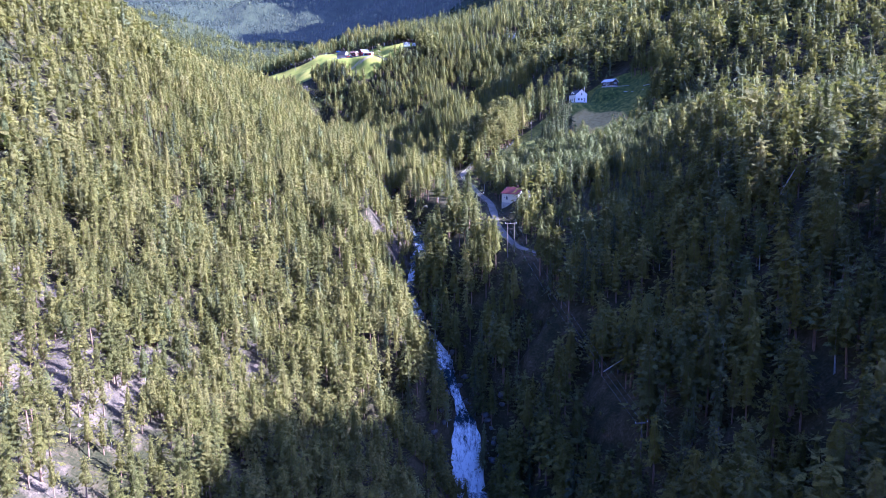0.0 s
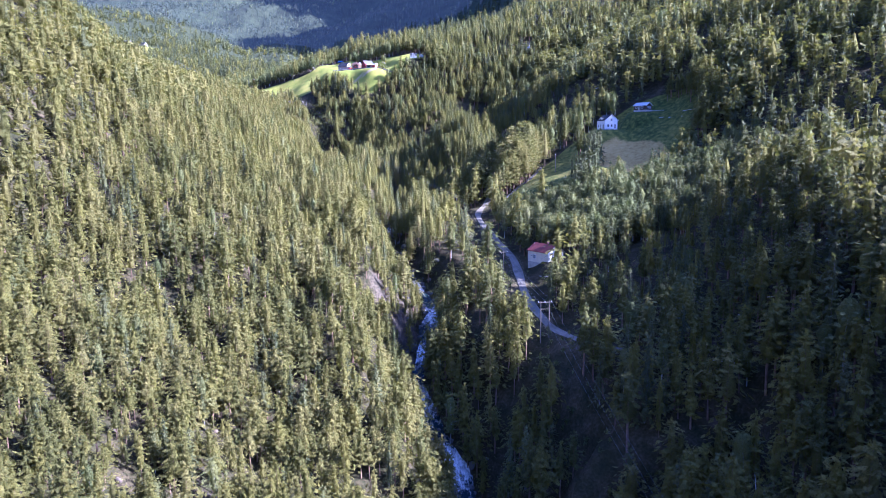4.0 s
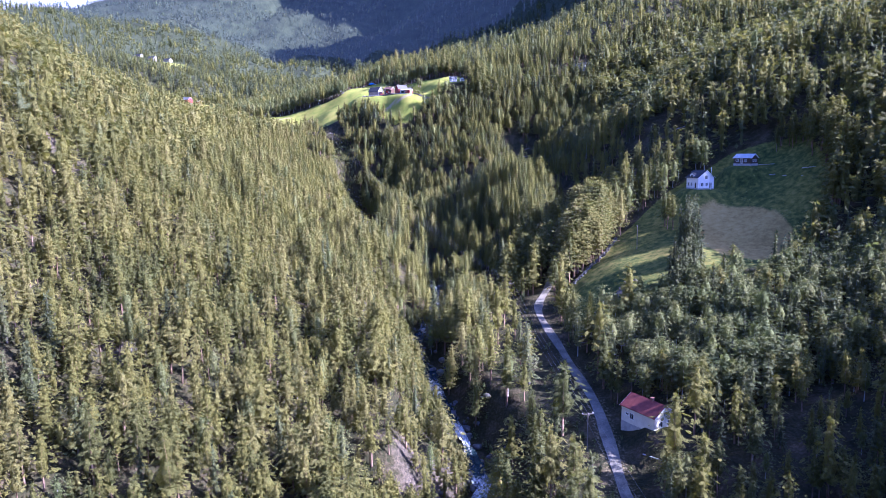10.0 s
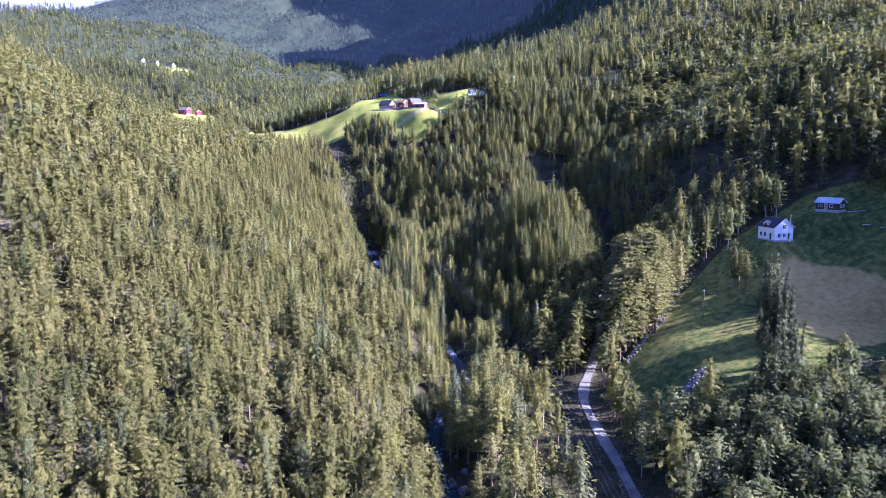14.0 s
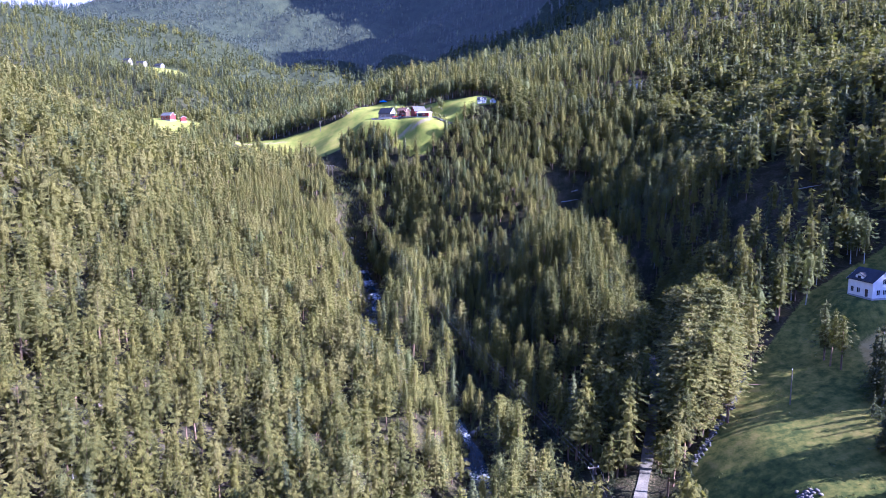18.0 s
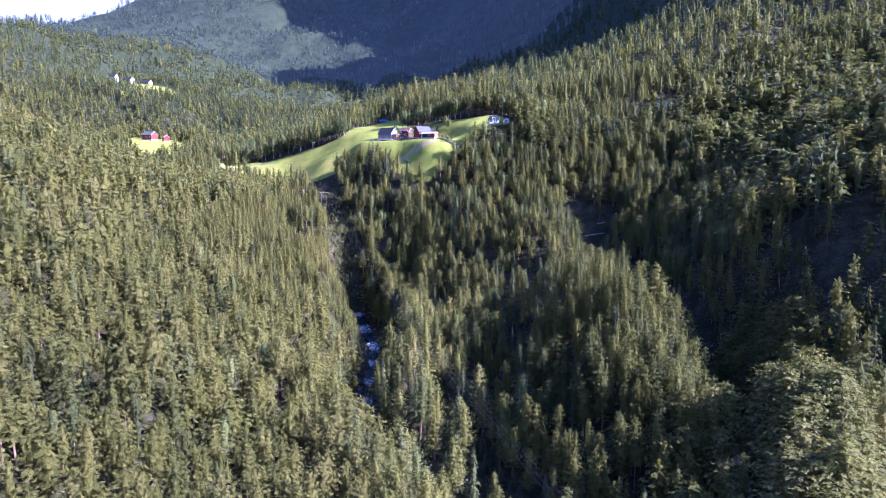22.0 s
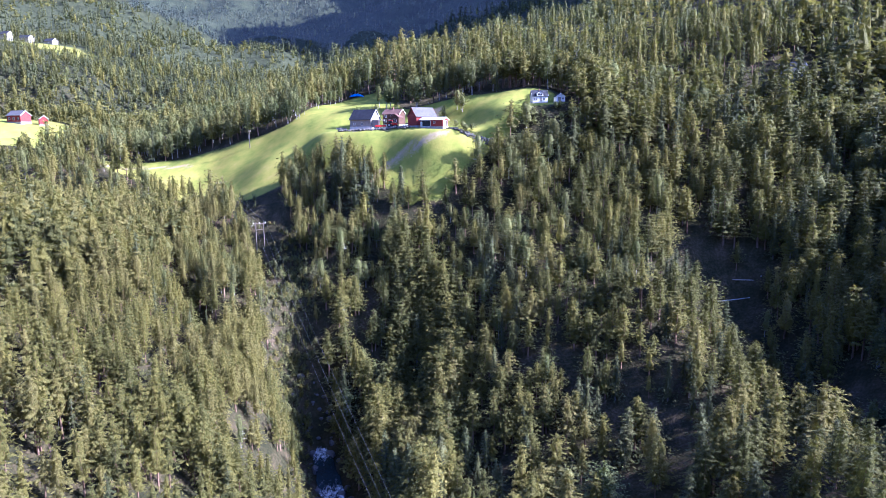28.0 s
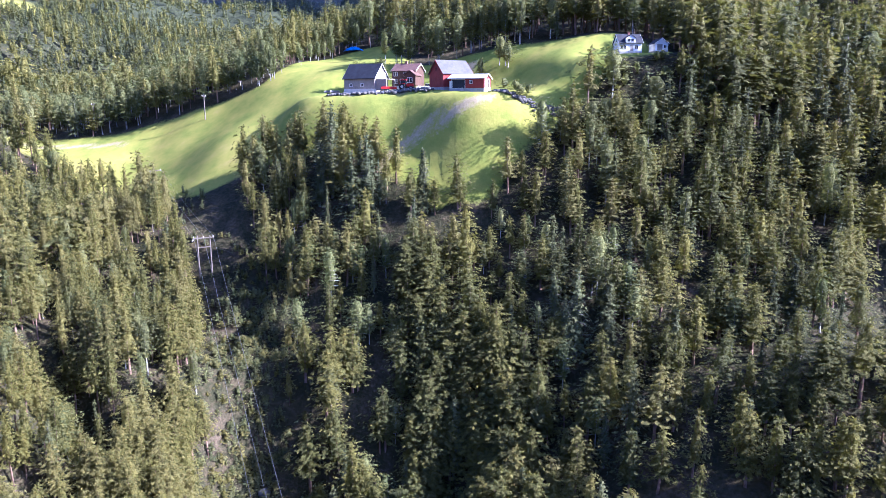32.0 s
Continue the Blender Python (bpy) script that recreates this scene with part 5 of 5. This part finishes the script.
part("pane", boxes((-1.25, -1.2, -1.0, -0.15, 0.3, 1.2), (-1.25, -1.2, 0.15, 1.0, 0.3, 1.2)), M_PANE, dm)
w2.matrix_basis = w2.matrix_basis @ Matrix.Scale(0.68, 4)
ann = house("villa_garage", "white garage with a dark roof beside the villa", -7.4, 575.6, 0.10, -0.99, 5.2, 4.4, 2.3, 1.5, 0.4, M_WHITE, M_SLATE, M_FOOT, M_TRIM,
            (("right", 1.2, 1.3, 0.8, 0.9),), (("right", -0.6, 1.1, 1.8, 2.0, M_GREYBOARD),), category="garage")
ann.matrix_basis = ann.matrix_basis @ Matrix.Scale(0.68, 4)
house("red_cottage", "red wooden cottage on a bright clearing", -272, 704, 0.95, -0.3, 9.4, 6.4, 3.3, 2.4, 0.6, M_RED, M_GREYROOF, M_FOOT, M_TRIM,
      (("front", -3, 1.6, 1.1, 1.3), ("front", 0, 1.6, 1.1, 1.3), ("front", 3, 1.6, 1.1, 1.3)), ())
house("red_outhouse", "small red outhouse beside the cottage", -260.5, 706, 0.6, -0.8, 5.2, 4.0, 2.6, 1.6, 0.4, M_RED, M_GREYROOF, M_FOOT, M_TRIM, (("front", 0, 1.4, 0.9, 0.9),), (), category="shed")
house("forest_cabin", "small white cabin among dark trees", 86, 609, 0.97, -0.2, 8.0, 5.5, 2.6, 1.7, 0.5, M_WHITE, M_SLATE, M_FOOT, M_TRIM, (("front", -2, 1.4, 1.0, 1.1), ("front", 2, 1.4, 1.0, 1.1)), (), category="cabin")
for hx, hy, w in ((-424, 968, 11), (-404, 972, 9), (-440, 966, 8)):
    house("far_farmhouse", "distant small farm building on a bright field", hx, hy, 0.98, -0.2, w, 7, 3.2, 2.6, 0.4, M_GREYBOARD, M_SLATE, M_FOOT, M_TRIM, (("front", 0, 1.5, 1.2, 1.2),), (), category="farmhouse")


# ---- vehicles and loose things at the farm ----
def wheel(parent, x, y, r, w):
    bm = bmesh.new()
    bmesh.ops.create_cone(bm, cap_ends=True, segments=16, radius1=r, radius2=r, depth=w, matrix=Matrix.Rotation(radians(90), 4, "X"))
    ob = part("wheel", bm, M_TYRE, parent, at=pose(x, y, r))
    bm = bmesh.new()
    bmesh.ops.create_cone(bm, cap_ends=True, segments=10, radius1=r * 0.5, radius2=r * 0.45, depth=w + 0.04, matrix=Matrix.Rotation(radians(90), 4, "X"))
    part("rim", bm, M_SILVER, ob)


def rounded(bm, by=0.12):
    bmesh.ops.bevel(bm, geom=bm.edges[:], offset=by, segments=2, affect="EDGES")
    return bm


def tractor(x, y, turn):
    root = tagged(new("tractor"), "red farm tractor with a glazed cab in the yard", "tractor")
    root.matrix_basis = pose(x, y, lift(x, y), 0, 0, turn)
    part("bonnet", rounded(boxes((0.1, 1.9, -0.42, 0.42, 0.75, 1.45))), M_REDPAINT, root)
    part("chassis", boxes((-1.2, 1.8, -0.3, 0.3, 0.5, 0.8)), M_TYRE, root)
    cab = part("cab", rounded(boxes((-1.2, 0.1, -0.65, 0.65, 1.0, 2.25)), 0.1), M_PANE, root, "glazed cab")
    part("cab_roof", rounded(boxes((-1.3, 0.2, -0.72, 0.72, 2.25, 2.42)), 0.06), M_REDPAINT, cab)
    for s in (-1, 1):
        part("mudguard", rounded(boxes((-1.5, 0.0, s * 0.85 - 0.22, s * 0.85 + 0.22, 1.35, 1.5)), 0.05), M_REDPAINT, root)
        wheel(root, -0.8, s * 0.85, 0.78, 0.4)
        wheel(root, 1.35, s * 0.72, 0.48, 0.3)


def trailer(x, y, turn, mat, label):
    root = tagged(new("farm_trailer"), label, "trailer")
    root.matrix_basis = pose(x, y, lift(x, y), 0, 0, turn)
    part("bed", rounded(boxes((-1.8, 1.8, -0.95, 0.95, 0.75, 0.9)), 0.04), mat, root)
    part("sideboard", boxes((-1.8, 1.8, -0.95, -0.88, 0.9, 1.35)), mat, root)
    part("sideboard", boxes((-1.8, 1.8, 0.88, 0.95, 0.9, 1.35)), mat, root)
    part("drawbar", boxes((1.8, 3.0, -0.06, 0.06, 0.6, 0.72)), M_TYRE, root)
    for s in (-1, 1):
        wheel(root, -0.4, s * 0.9, 0.42, 0.25)


def car(x, y, turn):
    root = tagged(new("car"), "silver estate car parked by the farm drive", "car")
    root.matrix_basis = pose(x, y, lift(x, y), 0, 0, turn)
    part("body", rounded(boxes((-2.2, 2.2, -0.88, 0.88, 0.3, 0.95)), 0.16), M_SILVER, root)
    top = part("cabin", rounded(boxes((-1.9, 0.9, -0.75, 0.75, 0.9, 1.45)), 0.2), M_PANE, root, "dark tinted glass cabin")
    part("roof", rounded(boxes((-1.7, 0.6, -0.68, 0.68, 1.43, 1.5)), 0.03), M_SILVER, top)
    for u in (-1.35, 1.4):
        for s in (-1, 1):
            wheel(root, u, s * 0.82, 0.32, 0.2)


tractor(-64.6, 583.8, -12)
trailer(-68.8, 584.6, 10, M_REDPAINT, "red flat farm trailer behind the tractor")
trailer(-83.6, 591.0, 60, M_GREYBOARD, "grey wooden hay trailer beside the barn")
car(-58.6, 592.0, 15)
x, y = -86, 652
bm = bmesh.new()
bmesh.ops.create_grid(bm, x_segments=9, y_segments=6, size=0.5, matrix=Matrix.Diagonal((6.5, 3.2, 1, 1)))
for v in bm.verts:
    v.co.z = 1.5 * max(0, 1 - (v.co.x / 3.4) ** 2) * max(0, 1 - (v.co.y / 1.8) ** 2) + 0.12 * math.sin(v.co.x * 4 + v.co.y * 3)
bmesh.ops.solidify(bm, geom=bm.faces[:], thickness=0.05)
me = bpy.data.meshes.new("tarpaulin")
bm.to_mesh(me)
me.materials.append(M_BLUE)
tarp = tagged(new("tarpaulin", me), "bright blue tarpaulin heaped on the grass", "tarpaulin")
tarp.matrix_basis = pose(x, y, lift(x, y) + 0.1, 0, 0, 20)


# ---- poles and wires ----
def pole_thing(x, y, turn, tall, legs, arm, label):
    """A wooden power pole, or a portal of two, with crossarm and insulators; returns the wires' places."""
    root = tagged(new("power_pole"), label, "power pole", "power line along the valley")
    z = lift(x, y)
    root.matrix_basis = pose(x, y, z, 0, 0, turn)
    for u in legs:
        bm = bmesh.new()
        bmesh.ops.create_cone(bm, cap_ends=True, segments=8, radius1=0.17, radius2=0.11, depth=tall + 1.0, matrix=Matrix.Translation((u, 0, tall / 2 - 0.5)))
        part("pole", bm, M_POLE, root)
    part("crossarm", boxes((-arm, arm, -0.08, 0.08, tall - 0.55, tall - 0.35)), M_POLE, root)
    if len(legs) > 1:
        bm = boxes((legs[0], legs[1], -0.05, 0.05, tall - 2.4, tall - 2.25))
        part("brace", bm, M_POLE, root)
    spots = (-arm * 0.93, 0.0, arm * 0.93)
    for u in spots:
        bm = bmesh.new()
        bmesh.ops.create_cone(bm, cap_ends=True, segments=8, radius1=0.09, radius2=0.05, depth=0.32, matrix=Matrix.Translation((u, 0, tall - 0.2)))
        part("insulator", bm, M_TRIM, root)
    return [root.matrix_basis @ Vector((u, 0, tall - 0.05)) for u in spots]


def wire(a, b, sag):
    """One sagging wire."""
    cu = bpy.data.curves.new("wire", "CURVE")
    cu.dimensions, cu.bevel_depth, cu.bevel_resolution = "3D", 0.015, 1
    sp = cu.splines.new("POLY")
    n = 24
    sp.points.add(n)
    for k in range(n + 1):
        t = k / n
        p = a.lerp(b, t)
        sp.points[k].co = (p.x, p.y, p.z - sag * 4 * t * (1 - t), 1)
    cu.materials.append(M_WIRE)
    tagged(new("power_wire", cu), "thin pale aluminium power wire sagging between poles", "wire", "power wires")


one, two = (0.0,), (-1.2, 1.2)
spans = [pole_thing(46, 58, 8, 12, one, 1.4, "single wooden power pole with a crossarm"),
         pole_thing(31.5, 158, 9, 11, two, 2.0, "wooden double power pole with a wide crossarm"),
         pole_thing(24.5, 201, 9, 9, one, 1.3, "single wooden power pole beside the road"),
         pole_thing(12, 294, 16, 10, one, 1.3, "single wooden power pole above the river"),
         pole_thing(-103.5, 550, 26, 8.0, two, 2.0, "wooden double power pole at the field's foot"),
         pole_thing(-125.4, 580.5, 40, 7.5, one, 1.5, "single wooden power pole in the field")]
for p, q in zip(spans, spans[1:]):
    for a, b in zip(p, q):
        wire(a, b, (b - a).length * 0.022)
pole_thing(-124.5, 615.5, 20, 7.0, one, 0.5, "slim wooden pole at the edge of the field")
pole_thing(61, 309, 60, 9, one, 0.4, "slim wooden pole on the lower meadow")
pole_thing(-165, 632, 20, 9, one, 0.5, "slim wooden pole beside the lane")


# ---- stones, logs, walls ----
def stone_mesh(rng, sides=7):
    """One rough stone of unit size."""
    v, f = spindle(((-0.45, 0.30), (-0.1, 0.52), (0.28, 0.44), (0.46, 0.18)), sides, rng)
    f = np.concatenate([f, [(0, k + 1, k) for k in range(1, sides - 1)], [(3 * sides, 3 * sides + k, 3 * sides + k + 1) for k in range(1, sides - 1)]])
    return v, f


def heap(name, label, xs, ys, sizes, mat, category, sink=0.2, kind="stuff"):
    """Many stones in one mesh, each resting on the ground."""
    r = np.random.default_rng(len(xs) + 9)
    zs = ground_height(np.array(xs), np.array(ys))
    vs, fs, o = [], [], 0
    shapes = [stone_mesh(np.random.default_rng(k)) for k in range(8)]
    for k, (x, y, z, s) in enumerate(zip(xs, ys, zs, sizes)):
        v, f = shapes[k % 8]
        t = r.uniform(0, 6.28)
        q = v * np.array([s * r.uniform(0.8, 1.5), s * r.uniform(0.8, 1.2), s * r.uniform(0.6, 1.0)])
        vs.append(np.stack([q[:, 0] * math.cos(t) - q[:, 1] * math.sin(t) + x, q[:, 0] * math.sin(t) + q[:, 1] * math.cos(t) + y, q[:, 2] + z + s * (0.45 - sink)], -1))
        fs.append(f + o)
        o += len(v)
    return tagged(new(name, mesh_from(name, np.concatenate(vs), np.concatenate(fs), (mat,))), label, category, kind=kind)


r2 = np.random.default_rng(5)
bx, by, bs = [], [], []
for x, y, z in river_line[::1]:
    for _ in range(3):
        a = r2.normal() * 3.2
        if 92 < y < 122:
            a = math.copysign(5.5 + abs(a), a)
        bx.append(x + a)
        by.append(y + r2.normal() * 1.0)
        bs.append(r2.uniform(0.4, 1.9) * (1.2 if abs(a) > 2 else 0.7))
heap("river_boulders", "grey wet boulders lining the rapids", bx, by, bs, M_WET, "boulders")
bx, by = r2.normal(-50, 18, 70), r2.normal(72, 18, 70)
heap("crag_blocks", "broken grey rock blocks on the sunlit crag", bx, by, r2.uniform(0.6, 1.9, 70), M_CRAG, "rocks", 0.7)


def wall_line(name, label, pts, high, per, mat=M_STONE, spread=0.45, category="stone wall"):
    xs, ys, ss = [], [], []
    for (ax, ay), (bx_, by_) in zip(pts, pts[1:]):
        n = int(math.hypot(bx_ - ax, by_ - ay) * per * 2.2)
        for k in range(n):
            t = k / n
            xs.append(ax + (bx_ - ax) * t + r2.normal() * spread)
            ys.append(ay + (by_ - ay) * t + r2.normal() * spread)
            ss.append(r2.uniform(0.25, 0.85) * high)
    heap(name, label, xs, ys, ss, mat, category, 0.25)


wall_line("yard_wall", "rough grey stone bank below the farmyard", [(-84, 585.5), (-74, 582.5), (-66, 580.6), (-58, 577.0)], 1.2, 4)
wall_line("terrace_wall", "dry stone wall along the top of the field", [(-45, 569.5), (-41, 567), (-36, 565.5), (-30, 566)], 1.2, 5)
wall_line("meadow_wall", "mossy stone wall at the edge of the lower meadow", [(36, 300), (44, 309), (52, 319), (57, 327)], 1.0, 5)
wall_line("brash_heap", "heap of grey-brown felled brash on the meadow", [(46, 273), (52, 278)], 1.0, 14, M_GREYBARK, 0.9, "brash heap")


def log_thing(x, y, long, turn, tilt, thick=0.16, rise=0.3):
    v, f = spindle([(k / 5 * long, thick * (1 - 0.55 * k / 5)) for k in range(6)], 7, np.random.default_rng(int(abs(x * 7 + y * 3))))
    lv, lf = limbs(np.random.default_rng(int(abs(x + y))), 10, 0.3, 0.95, 0.10)
    v, f = join((v, f), (lv * long, lf))
    ob = tagged(new("fallen_log", mesh_from("fallen_log", v, f, (M_DEADWOOD,))), "bleached grey fallen tree trunk on the slope", "log", "windfallen trunks")
    ob.matrix_basis = pose(x, y, lift(x, y) + rise, 90 - tilt, 0, turn)


for x, y, L, a, e in ((82, 136, 11, 40, 18), (79, 128, 12, 120, 10), (76, 138, 9, 70, 14), (91, 99, 13, 10, 52), (95, 104, 10, 60, 35), (70, 118, 9, 200, 12), (88, 122, 11, 95, 20),
                      (66, 128, 8, 30, 8), (61, 100, 12, 130, 25), (57, 84, 13, 160, 30), (47, 92, 10, 20, 35), (41, 104, 9, 60, 40), (98, 140, 10, 15, 25), (108, 128, 9, 80, 20),
                      (118, 330, 9, 75, 4), (121, 325, 10, 60, 5), (125, 318, 9, 80, 4), (116, 336, 7, 100, 3), (127, 322, 8, 40, 6), (30, 527, 9, 80, 10), (36, 531, 8, 20, 10), (43, 529, 8, 130, 8),
                      (-108, 556, 7, 20, 8), (100, 400, 9, 30, 12), (104, 396, 8, 120, 10), (36, 196, 7, 40, 4), (43, 190, 6, 10, 6)):
    log_thing(x, y, L, a, e)
